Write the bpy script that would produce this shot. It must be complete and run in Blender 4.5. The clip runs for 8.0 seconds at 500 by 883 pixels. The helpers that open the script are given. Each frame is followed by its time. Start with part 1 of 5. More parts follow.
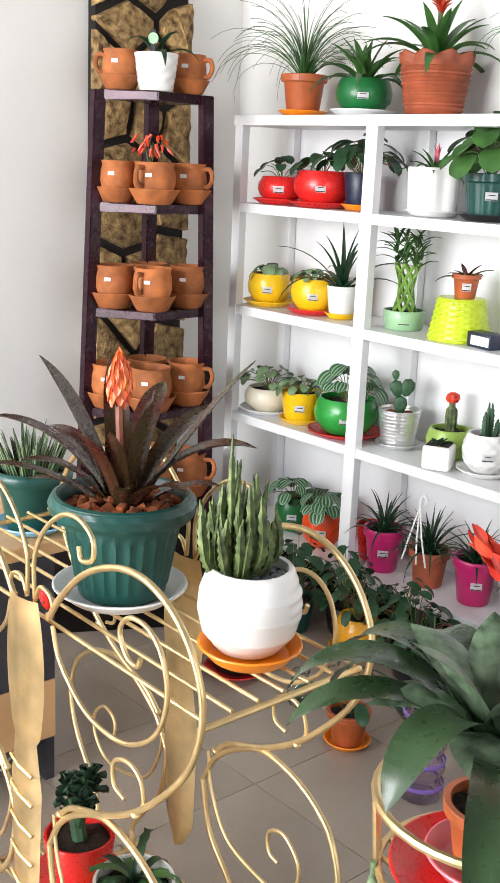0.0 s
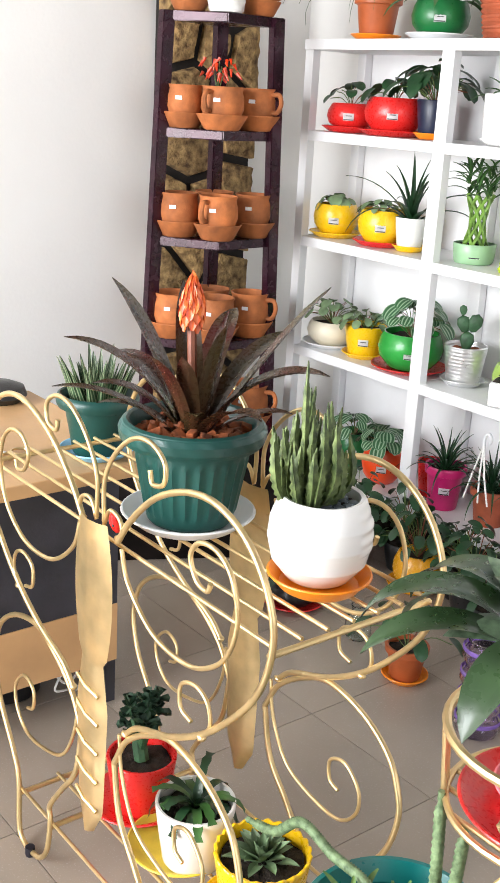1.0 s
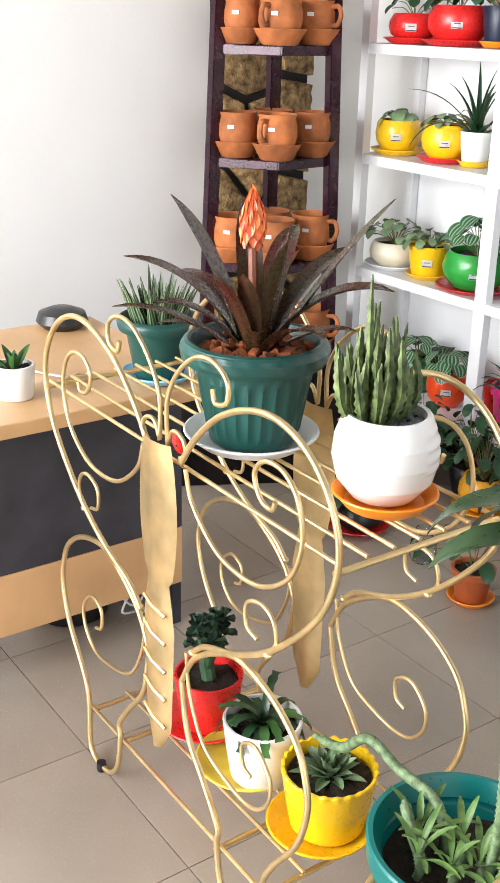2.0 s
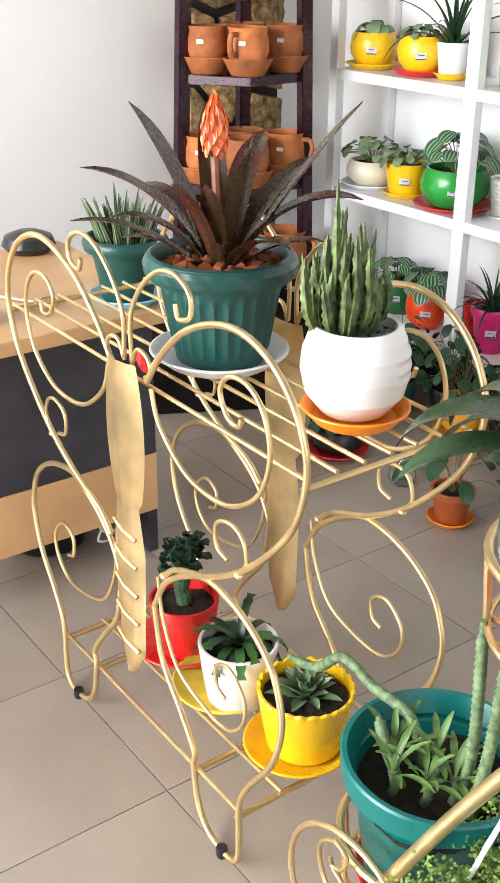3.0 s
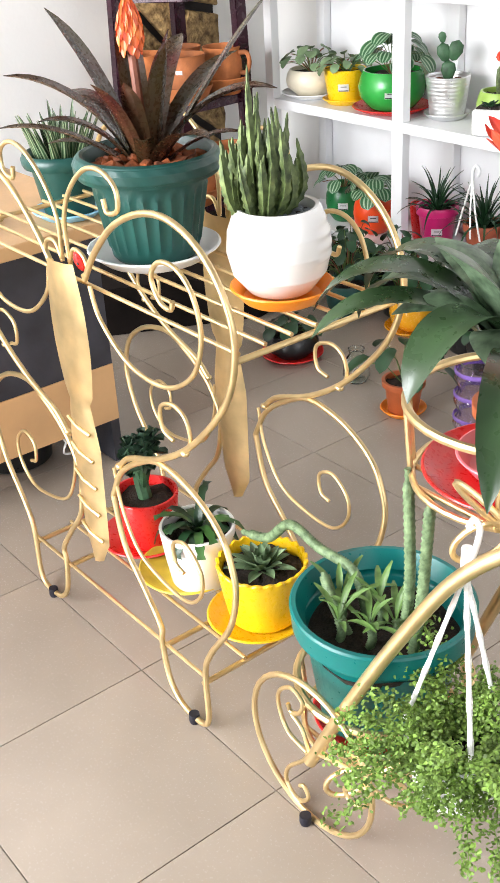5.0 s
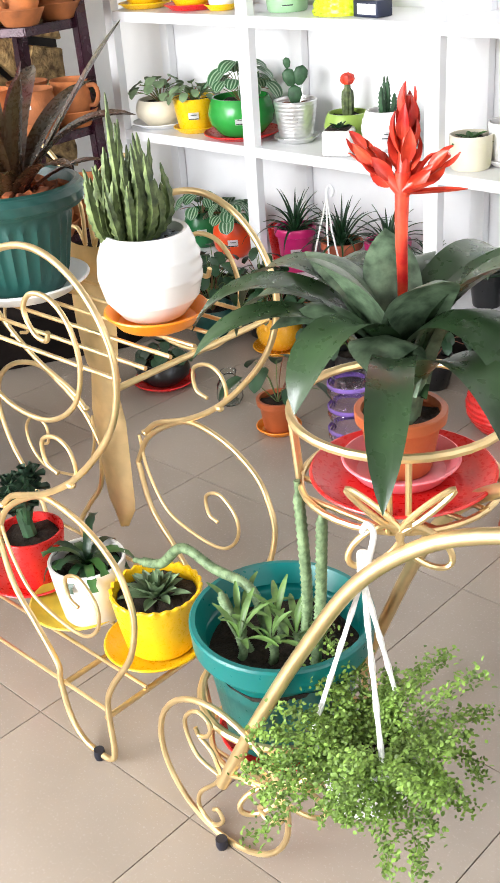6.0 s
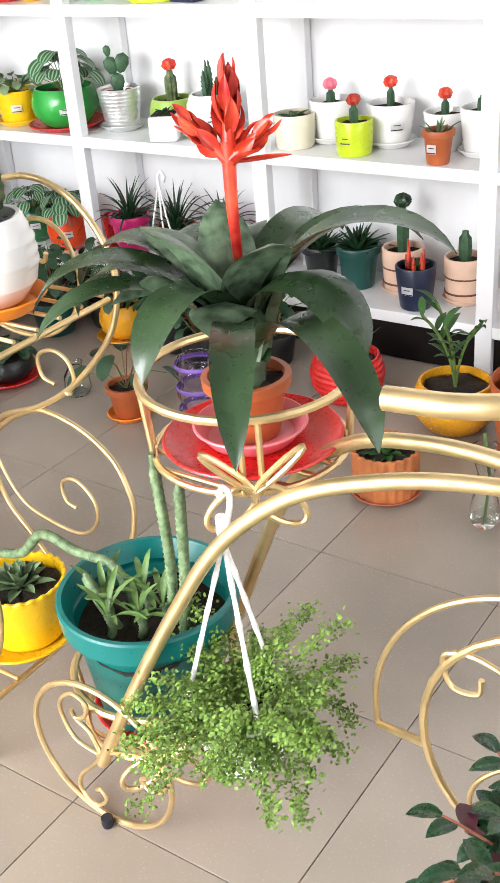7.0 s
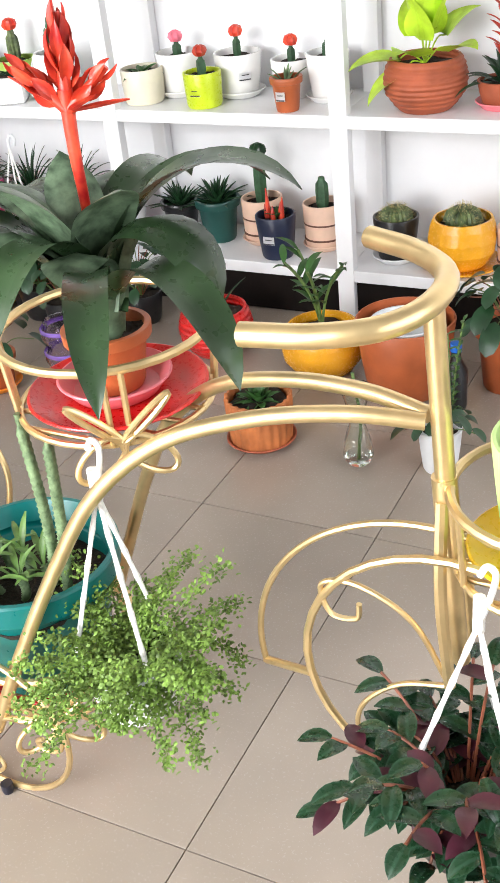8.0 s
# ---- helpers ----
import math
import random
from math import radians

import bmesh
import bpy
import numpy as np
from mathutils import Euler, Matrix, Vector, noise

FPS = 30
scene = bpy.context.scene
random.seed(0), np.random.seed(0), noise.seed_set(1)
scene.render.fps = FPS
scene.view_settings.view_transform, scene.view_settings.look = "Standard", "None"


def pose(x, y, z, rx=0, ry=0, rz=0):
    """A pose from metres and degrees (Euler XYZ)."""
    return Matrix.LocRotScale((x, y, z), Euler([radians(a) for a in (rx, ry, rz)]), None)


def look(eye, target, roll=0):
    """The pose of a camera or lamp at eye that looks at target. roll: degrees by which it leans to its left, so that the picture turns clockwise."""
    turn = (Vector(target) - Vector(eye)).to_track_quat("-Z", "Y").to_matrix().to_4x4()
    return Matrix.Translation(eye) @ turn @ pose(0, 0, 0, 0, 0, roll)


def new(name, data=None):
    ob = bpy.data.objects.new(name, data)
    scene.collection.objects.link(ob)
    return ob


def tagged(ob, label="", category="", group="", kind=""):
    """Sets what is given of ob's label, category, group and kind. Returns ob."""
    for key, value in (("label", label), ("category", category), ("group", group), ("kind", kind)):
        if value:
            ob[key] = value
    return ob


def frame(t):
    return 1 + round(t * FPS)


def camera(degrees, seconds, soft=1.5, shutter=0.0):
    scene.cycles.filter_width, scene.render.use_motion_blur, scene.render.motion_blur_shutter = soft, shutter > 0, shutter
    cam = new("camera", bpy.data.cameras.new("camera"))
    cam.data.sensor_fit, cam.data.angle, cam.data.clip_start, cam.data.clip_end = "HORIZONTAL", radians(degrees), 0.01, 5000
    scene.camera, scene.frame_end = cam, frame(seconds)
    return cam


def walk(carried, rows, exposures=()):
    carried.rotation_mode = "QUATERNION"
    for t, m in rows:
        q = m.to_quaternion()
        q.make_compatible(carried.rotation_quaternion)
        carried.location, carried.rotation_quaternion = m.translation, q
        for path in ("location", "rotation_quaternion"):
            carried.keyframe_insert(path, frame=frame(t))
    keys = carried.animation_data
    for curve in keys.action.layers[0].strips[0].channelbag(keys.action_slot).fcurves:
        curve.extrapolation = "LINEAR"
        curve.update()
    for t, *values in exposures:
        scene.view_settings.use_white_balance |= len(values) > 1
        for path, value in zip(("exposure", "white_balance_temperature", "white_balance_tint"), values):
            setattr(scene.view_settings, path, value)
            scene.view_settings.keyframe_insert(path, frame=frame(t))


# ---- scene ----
cam = camera(26.40, 8.0)
# seconds, eye, point looked at, roll
PATH = [
    (0.0, (0.913, -0.784, 1.477), (-0.5357, 0.4996, 0.9741), 2.56),
    (0.5, (0.897, -0.790, 1.467), (-0.5659, 0.4627, 0.9284), 2.82),
    (1.0, (0.879, -0.798, 1.454), (-0.6019, 0.3945, 0.8341), 3.24),
    (1.5, (0.866, -0.802, 1.446), (-0.6541, 0.3149, 0.7816), 2.60),
    (1.7, (0.865, -0.797, 1.438), (-0.6554, 0.2987, 0.7396), 2.02),
    (2.8, (0.882, -0.773, 1.401), (-0.5921, 0.2880, 0.5629), 0.84),
    (3.0, (0.860, -0.748, 1.389), (-0.5959, 0.3209, 0.5295), 0.52),
    (3.5, (0.908, -0.772, 1.389), (-0.5257, 0.2962, 0.4930), -0.01),
    (4.0, (0.941, -0.774, 1.379), (-0.4912, 0.2686, 0.4505), -1.43),
    (4.2, (0.955, -0.774, 1.376), (-0.4647, 0.2768, 0.4379), -1.86),
    (5.3, (1.010, -0.768, 1.344), (-0.3725, 0.3079, 0.3784), -4.32),
    (5.5, (1.013, -0.772, 1.343), (-0.3427, 0.3412, 0.3817), -4.56),
    (6.0, (0.989, -0.791, 1.342), (-0.2607, 0.4647, 0.4133), -4.22),
    (6.5, (0.994, -0.806, 1.329), (-0.1219, 0.5428, 0.3612), -4.29),
    (7.0, (1.014, -0.819, 1.326), (-0.0189, 0.6006, 0.3682), -4.93),
    (7.5, (1.029, -0.825, 1.317), (0.0658, 0.6096, 0.3105), -5.92),
    (8.0, (1.044, -0.826, 1.307), (0.2087, 0.6688, 0.2735), -6.32),
]
walk(cam, [(t, look(eye, target, roll)) for t, eye, target, roll in PATH],
     exposures=((0.0, -0.2), (1.5, -0.01), (4.0, -0.09), (5.5, 0.25), (6.5, 0.17), (8.0, 0.14)))

# ---- world and light ----
world = bpy.data.worlds.new("world")
scene.world = world
world.use_nodes = True
wn = world.node_tree
sky = wn.nodes.new("ShaderNodeTexSky")
sky.sky_type = 'NISHITA'
sky.sun_disc = False
sky.sun_elevation = radians(50)
sky.sun_rotation = radians(150)
wn.links.new(sky.outputs[0], wn.nodes["Background"].inputs[0])
wn.nodes["Background"].inputs[1].default_value = 0.12


def area_lamp(name, eye, target, w, h, power, colour=(0.97, 0.98, 1.0)):
    d = bpy.data.lights.new(name, 'AREA')
    d.shape, d.size, d.size_y, d.energy, d.color = 'RECTANGLE', w, h, power, colour
    ob = new(name, d)
    ob.matrix_world = look(eye, target)
    return ob


area_lamp("daylight_shopfront", (-0.95, -3.55, 1.6), (-0.75, 0, 1.2), 2.7, 2.4, 440)
# added fill from the right to brighten the white walls; no known source there
area_lamp("fill_side", (3.45, -0.3, 1.6), (0, 0.3, 1.0), 3.4, 2.4, 85)


# ---- materials ----
def mat(name, colour, rough=0.5, metal=0.0, var=0.12, scale=18.0, bump=0.1, fine=140.0, spec=0.5, sub=0.0, island=0.0, second=None, mix_at=0.5):
    """A surface with colour variation at two scales and fine relief."""
    m = bpy.data.materials.new(name)
    m.use_nodes = True
    nt = m.node_tree
    b = nt.nodes["Principled BSDF"]
    co = nt.nodes.new("ShaderNodeTexCoord")
    n1 = nt.nodes.new("ShaderNodeTexNoise")
    n1.inputs["Scale"].default_value, n1.inputs["Detail"].default_value = scale, 4
    n2 = nt.nodes.new("ShaderNodeTexNoise")
    n2.inputs["Scale"].default_value, n2.inputs["Detail"].default_value = fine, 3
    nt.links.new(co.outputs["Object"], n1.inputs["Vector"])
    nt.links.new(co.outputs["Object"], n2.inputs["Vector"])
    ramp = nt.nodes.new("ShaderNodeValToRGB")
    c = colour
    other = second or tuple(min(1.0, v * (1 + 2 * var)) for v in c)
    ramp.color_ramp.elements[0].color = (*(v * (1 - 1.6 * var) for v in c), 1)
    ramp.color_ramp.elements[1].color = (*other, 1)
    ramp.color_ramp.elements[0].position, ramp.color_ramp.elements[1].position = mix_at - 0.2, mix_at + 0.25
    nt.links.new(n1.outputs["Fac"], ramp.inputs["Fac"])
    last = ramp.outputs["Color"]
    if island:
        geo = nt.nodes.new("ShaderNodeNewGeometry")
        hsv = nt.nodes.new("ShaderNodeHueSaturation")
        mr = nt.nodes.new("ShaderNodeMapRange")
        mr.inputs["To Min"].default_value, mr.inputs["To Max"].default_value = 1 - island, 1 + island
        nt.links.new(geo.outputs["Random Per Island"], mr.inputs["Value"])
        nt.links.new(mr.outputs["Result"], hsv.inputs["Value"])
        nt.links.new(last, hsv.inputs["Color"])
        last = hsv.outputs["Color"]
    nt.links.new(last, b.inputs["Base Color"])
    rr = nt.nodes.new("ShaderNodeMapRange")
    rr.inputs["To Min"].default_value, rr.inputs["To Max"].default_value = max(0.02, rough - 0.08), min(1.0, rough + 0.1)
    nt.links.new(n2.outputs["Fac"], rr.inputs["Value"])
    nt.links.new(rr.outputs["Result"], b.inputs["Roughness"])
    b.inputs["Metallic"].default_value = metal
    b.inputs["Specular IOR Level"].default_value = spec
    if sub:
        b.inputs["Subsurface Weight"].default_value = sub
        b.inputs["Subsurface Radius"].default_value = (0.01, 0.02, 0.005)
    if bump:
        bp = nt.nodes.new("ShaderNodeBump")
        bp.inputs["Strength"].default_value, bp.inputs["Distance"].default_value = bump, 0.004
        nt.links.new(n2.outputs["Fac"], bp.inputs["Height"])
        nt.links.new(bp.outputs["Normal"], b.inputs["Normal"])
    return m


def glass_mat(name, colour=(0.95, 1, 0.98), rough=0.02):
    m = bpy.data.materials.new(name)
    m.use_nodes = True
    b = m.node_tree.nodes["Principled BSDF"]
    b.inputs["Base Color"].default_value = (*colour, 1)
    b.inputs["Transmission Weight"].default_value = 1.0
    b.inputs["Roughness"].default_value = rough
    b.inputs["IOR"].default_value = 1.45
    return m


def striped_leaf_mat(name, dark, light, bands, rough=0.4):
    """Leaf colour with light bands that run along the blade (by the uv's x)."""
    m = mat(name, dark, rough, var=0.15, bump=0.05)
    nt = m.node_tree
    b = nt.nodes["Principled BSDF"]
    uv = nt.nodes.new("ShaderNodeUVMap")
    sep = nt.nodes.new("ShaderNodeSeparateXYZ")
    nt.links.new(uv.outputs["UV"], sep.inputs[0])
    mul = nt.nodes.new("ShaderNodeMath")
    mul.operation = 'MULTIPLY'
    mul.inputs[1].default_value = bands * 2 * math.pi
    nt.links.new(sep.outputs[0], mul.inputs[0])
    cs = nt.nodes.new("ShaderNodeMath")
    cs.operation = 'COSINE'
    nt.links.new(mul.outputs[0], cs.inputs[0])
    mr = nt.nodes.new("ShaderNodeMapRange")
    mr.inputs["From Min"].default_value, mr.inputs["From Max"].default_value = 0.0, 0.8
    nt.links.new(cs.outputs[0], mr.inputs["Value"])
    mx = nt.nodes.new("ShaderNodeMix")
    mx.data_type = 'RGBA'
    nt.links.new(mr.outputs["Result"], mx.inputs["Factor"])
    old = b.inputs["Base Color"].links[0].from_socket
    nt.links.new(old, mx.inputs["A"])
    mx.inputs["B"].default_value = (*light, 1)
    nt.links.new(mx.outputs["Result"], b.inputs["Base Color"])
    return m


WALL = mat("white_wall_paint", (0.83, 0.82, 0.8), 0.7, var=0.02, scale=2.2, bump=0.12, fine=90)
# dark grey only to hold down bounce from the unseen ceiling
CEIL = mat("low_bounce_ceiling", (0.24, 0.24, 0.24), 0.8, var=0.02, scale=2)
# unseen walls: albedo set low so that little light bounces back into shadows
WALL_FAR = mat("low_bounce_far_wall", (0.2, 0.195, 0.185), 0.7, var=0.05, scale=2.2)
TILE = mat("beige_floor_tile", (0.342, 0.286, 0.236), 0.24, var=0.07, scale=3.0, bump=0.03, fine=220, spec=0.45)
GROUT = mat("dark_grout", (0.25, 0.208, 0.168), 0.85, var=0.2, scale=30)
SHELF_WHITE = mat("white_shelf_board", (0.8, 0.8, 0.81), 0.38, var=0.03, scale=5, bump=0.04)
GOLD = mat("gold_painted_iron", (0.69, 0.515, 0.262), 0.32, metal=0.82, var=0.06, scale=30, bump=0.0, fine=30)
GOLD_SHEET = mat("gold_painted_sheet", (0.7, 0.54, 0.29), 0.42, metal=0.65, var=0.14, scale=14, bump=0.12, fine=60)
PURPLE = mat("dark_purple_metal", (0.03, 0.007, 0.015), 0.25, metal=0.3, var=0.25, scale=14, bump=0.0, fine=30)
DESK_WOOD = mat("beech_desk_laminate", (0.6, 0.36, 0.17), 0.42, var=0.1, scale=5, bump=0.05)
DESK_DARK = mat("dark_grey_laminate", (0.035, 0.035, 0.045), 0.5, var=0.2, scale=12)
PLINTH = mat("dark_brown_board", (0.009, 0.006, 0.005), 0.85, var=0.3, scale=8, spec=0.15)
TERRA = mat("unglazed_terracotta", (0.4, 0.125, 0.035), 0.75, var=0.2, scale=22, bump=0.25, fine=180)
nt = TERRA.node_tree
tint, info, span = nt.nodes.new("ShaderNodeHueSaturation"), nt.nodes.new("ShaderNodeObjectInfo"), nt.nodes.new("ShaderNodeMapRange")
span.inputs["To Min"].default_value, span.inputs["To Max"].default_value = 0.7, 1.2
b = nt.nodes["Principled BSDF"]
nt.links.new(b.inputs["Base Color"].links[0].from_socket, tint.inputs["Color"])
nt.links.new(info.outputs["Random"], span.inputs["Value"])
nt.links.new(span.outputs["Result"], tint.inputs["Value"])
nt.links.new(tint.outputs["Color"], b.inputs["Base Color"])
TERRA_RED = mat("red_terracotta", (0.34, 0.08, 0.033), 0.62, var=0.16, scale=16, bump=0.15)
TERRA_PLASTIC = mat("terracotta_plastic", (0.4, 0.095, 0.028), 0.45, var=0.1, scale=16)
GREEN_POT = mat("dark_green_plastic", (0.008, 0.062, 0.052), 0.36, var=0.14, scale=10, bump=0.08)
GREEN_BRIGHT = mat("bright_green_glaze", (0.03, 0.3, 0.05), 0.22, var=0.12, scale=12)
GREEN_DEEP = mat("deep_green_plastic", (0.01, 0.13, 0.035), 0.3, var=0.14, scale=12)
TEAL = mat("teal_plastic", (0.0, 0.135, 0.125), 0.3, var=0.08, scale=8, bump=0.04)
WHITE_GLAZE = mat("white_ceramic_glaze", (0.8, 0.79, 0.77), 0.2, var=0.03, scale=10, bump=0.03)
WHITE_PLASTIC = mat("white_plastic", (0.76, 0.77, 0.78), 0.4, var=0.04, scale=10)
CREAM = mat("cream_ceramic", (0.72, 0.66, 0.52), 0.35, var=0.06, scale=14)
PEACH = mat("peach_ceramic", (0.74, 0.5, 0.37), 0.4, var=0.08, scale=14)
BROWN_LINE = mat("brown_line_glaze", (0.12, 0.045, 0.025), 0.5)
YELLOW = mat("yellow_plastic", (0.82, 0.5, 0.01), 0.28, var=0.06, scale=10)
YELLOW_SAUCER = mat("dull_yellow_plastic", (0.66, 0.5, 0.05), 0.4, var=0.14, scale=16)
AMBER = mat("amber_yellow_glaze", (0.78, 0.36, 0.02), 0.25, var=0.1, scale=10)
ORANGE = mat("orange_plastic", (0.85, 0.25, 0.01), 0.32, var=0.08, scale=10)
ORANGE_RED = mat("orange_red_plastic", (0.8, 0.07, 0.01), 0.3, var=0.08, scale=10)
CHILLI = mat("dried_chilli_skin", (0.7, 0.045, 0.008), 0.3, var=0.25, scale=50)
RED = mat("red_plastic", (0.66, 0.02, 0.018), 0.28, var=0.1, scale=10)
PINK = mat("pink_plastic", (0.75, 0.19, 0.22), 0.35, var=0.08, scale=10)
MAGENTA = mat("magenta_plastic", (0.5, 0.015, 0.13), 0.3, var=0.1, scale=10)
VIOLET = mat("violet_glass_paint", (0.2, 0.11, 0.4), 0.2, var=0.2, scale=30)
LIME = mat("lime_glaze", (0.5, 0.62, 0.02), 0.28, var=0.08, scale=14)
LIGHT_LIME = mat("pale_lime_plastic", (0.5, 0.72, 0.25), 0.35, var=0.08, scale=12)
OLIVE_GLAZE = mat("leaf_green_glaze", (0.3, 0.45, 0.08), 0.3, var=0.12, scale=14)
SAGE = mat("sage_green_ceramic", (0.28, 0.46, 0.27), 0.35, var=0.08, scale=14)
SILVER = mat("brushed_silver", (0.72, 0.72, 0.72), 0.3, metal=0.8, var=0.06, scale=20)
NAVY = mat("navy_plastic", (0.012, 0.018, 0.045), 0.38, var=0.15, scale=12)
BLACK = mat("black_plastic", (0.012, 0.012, 0.013), 0.3, var=0.2, scale=12)
BLUE = mat("light_blue_plastic", (0.28, 0.6, 0.85), 0.35, var=0.06, scale=12)
BLUE_DARK = mat("blue_plastic", (0.01, 0.12, 0.5), 0.3, var=0.06, scale=12)
SOIL = mat("dark_potting_soil", (0.022, 0.013, 0.008), 0.95, var=0.4, scale=90, bump=1.0, fine=260)
BARK = mat("orange_bark_chips", (0.24, 0.062, 0.017), 0.85, var=0.4, scale=50, bump=0.5, island=0.35)
PEBBLE = mat("grey_pebbles", (0.1, 0.12, 0.14), 0.5, var=0.3, scale=50, bump=0.2, island=0.5)
STONE = mat("brown_bark_stone", (0.27, 0.13, 0.045), 0.95, var=0.45, scale=38, bump=1.6, fine=110, second=(0.55, 0.36, 0.15), island=0.3)
MORTAR = mat("dark_joint", (0.012, 0.009, 0.008), 0.9)
PAPER = mat("white_paper_label", (0.85, 0.85, 0.85), 0.6, var=0.02)
INK = mat("dark_print", (0.03, 0.03, 0.035), 0.6)
ROPE = mat("white_cotton_rope", (0.82, 0.81, 0.78), 0.85, var=0.1, scale=120, bump=0.5)
RUBBER = mat("black_rubber_foot", (0.01, 0.01, 0.018), 0.5)
GLASS = glass_mat("clear_glass")
PURPLE_GLASS = glass_mat("purple_white_glass", (0.9, 0.82, 0.98), 0.08)
LEAF = mat("green_leaf", (0.035, 0.1, 0.022), 0.38, var=0.25, scale=16, bump=0.08, island=0.25)
LEAF_DARK = mat("dark_green_leaf", (0.011, 0.04, 0.014), 0.34, var=0.3, scale=14, bump=0.08, island=0.25)
LEAF_BROM = mat("bromeliad_leaf", (0.019, 0.048, 0.016), 0.28, var=0.35, scale=9, bump=0.06, fine=60, second=(0.04, 0.082, 0.03), island=0.2)
LEAF_PALE = mat("powdery_leaf_base", (0.07, 0.13, 0.065), 0.42, var=0.4, scale=50, bump=0.1, second=(0.17, 0.25, 0.15))
LEAF_MAROON = mat("maroon_bromeliad_leaf", (0.12, 0.024, 0.018), 0.27, var=0.3, scale=7, second=(0.05, 0.062, 0.02), bump=0.02, mix_at=0.55, island=0.3)
LEAF_GREY = mat("grey_green_leaf", (0.12, 0.18, 0.09), 0.5, var=0.25, scale=24, island=0.3)
LEAF_CREST = mat("blue_green_frill", (0.022, 0.065, 0.034), 0.5, var=0.35, scale=60, second=(0.06, 0.13, 0.075), island=0.4)
LEAF_FRESH = mat("fresh_green_leaf", (0.13, 0.24, 0.06), 0.45, var=0.25, scale=40, bump=0.08, island=0.2)
CACTUS = mat("mottled_green_stem", (0.038, 0.08, 0.02), 0.5, var=0.4, scale=60, bump=0.35, second=(0.19, 0.25, 0.085), island=0.35)
CACTUS_PALE = mat("pale_green_stem", (0.12, 0.2, 0.085), 0.6, var=0.3, scale=90, bump=0.5, second=(0.24, 0.34, 0.17))
CACTUS_DARK = mat("dark_cactus_skin", (0.03, 0.085, 0.035), 0.55, var=0.25, scale=40, bump=0.3)
SPINE = mat("straw_spines", (0.5, 0.42, 0.2), 0.7, var=0.2, scale=60)
FERN = mat("light_fern_frond", (0.15, 0.25, 0.04), 0.55, var=0.25, scale=30, island=0.4)
POTHOS = mat("lime_pothos_leaf", (0.4, 0.58, 0.03), 0.4, var=0.2, scale=18, island=0.15)
BAMBOO = mat("bamboo_stalk", (0.16, 0.3, 0.05), 0.35, var=0.25, scale=20)
FLOWER_RED = mat("red_bract", (0.55, 0.008, 0.01), 0.35, var=0.25, scale=34, second=(0.8, 0.09, 0.035), island=0.3)
FLOWER_ORANGE = mat("orange_bract", (0.8, 0.06, 0.02), 0.4, var=0.2, scale=40, second=(0.88, 0.24, 0.03), island=0.25)
FLOWER_PINK = mat("pink_bract", (0.8, 0.16, 0.22), 0.45, var=0.2, scale=40)
STEM = mat("green_stem", (0.1, 0.16, 0.04), 0.5, var=0.2, scale=30)
STEM_RED = mat("reddish_stem", (0.2, 0.06, 0.03), 0.5, var=0.2, scale=30)
PURPLE_LEAF = mat("purple_leaf_underside", (0.07, 0.012, 0.025), 0.4, var=0.2, scale=30, island=0.3)
LEAF_STRIPED = striped_leaf_mat("striped_round_leaf", (0.025, 0.1, 0.035), (0.3, 0.42, 0.28), 4)
LEAF_TRAD = striped_leaf_mat("silver_striped_leaf", (0.009, 0.034, 0.013), (0.02, 0.058, 0.03), 2, 0.27)


# ---- mesh helpers ----
def link(name, bm, material, parent=None, label="", smooth=True):
    me = bpy.data.meshes.new(name)
    if smooth:
        for f in bm.faces:
            f.smooth = True
    bm.to_mesh(me)
    bm.free()
    for m in (material if isinstance(material, (list, tuple)) else [material]):
        me.materials.append(m)
    if smooth:
        me.set_sharp_from_angle(angle=radians(42))
    ob = new(name, me)
    if parent:
        ob.parent = parent
    if label:
        tagged(ob, label)
    return ob


def part(name, bm, material, parent, label="", smooth=True):
    return link(name, bm, material, parent, label, smooth)


def thing(name, label, category, at=(0, 0, 0), turn=0.0, group=""):
    ob = new(name)
    ob.empty_display_size = 0.02
    ob.matrix_world = pose(*at, 0, 0, turn)
    return tagged(ob, label, category, group)


def structure(name, bm, material, label="", category="", smooth=False):
    return tagged(link(name, bm, material, None, "", smooth), label, category, kind="structure")


def box(bm, x0, y0, z0, x1, y1, z1, bevel=0.0):
    r = bmesh.ops.create_cube(bm, size=1.0)
    vs = r["verts"]
    for v in vs:
        v.co = Vector(((x0 + x1) / 2 + v.co.x * (x1 - x0), (y0 + y1) / 2 + v.co.y * (y1 - y0), (z0 + z1) / 2 + v.co.z * (z1 - z0)))
    if bevel:
        es = list({e for v in vs for e in v.link_edges})
        bmesh.ops.bevel(bm, geom=es, offset=bevel, segments=2, affect='EDGES', profile=0.5)
    return bm


def boxed(*a, bevel=0.0):
    return box(bmesh.new(), *a, bevel=bevel)


def spline(pts, n=8):
    """Points on a smooth curve through the given ones."""
    p = [Vector(q) for q in pts]
    p = [p[0] * 2 - p[1]] + p + [p[-1] * 2 - p[-2]]
    out = []
    for i in range(1, len(p) - 2):
        a, b, c, d = p[i - 1], p[i], p[i + 1], p[i + 2]
        for k in range(n):
            t = k / n
            out.append(0.5 * ((2 * b) + (c - a) * t + (2 * a - 5 * b + 4 * c - d) * t * t + (3 * b - a - 3 * c + d) * t ** 3))
    out.append(p[-2])
    return out


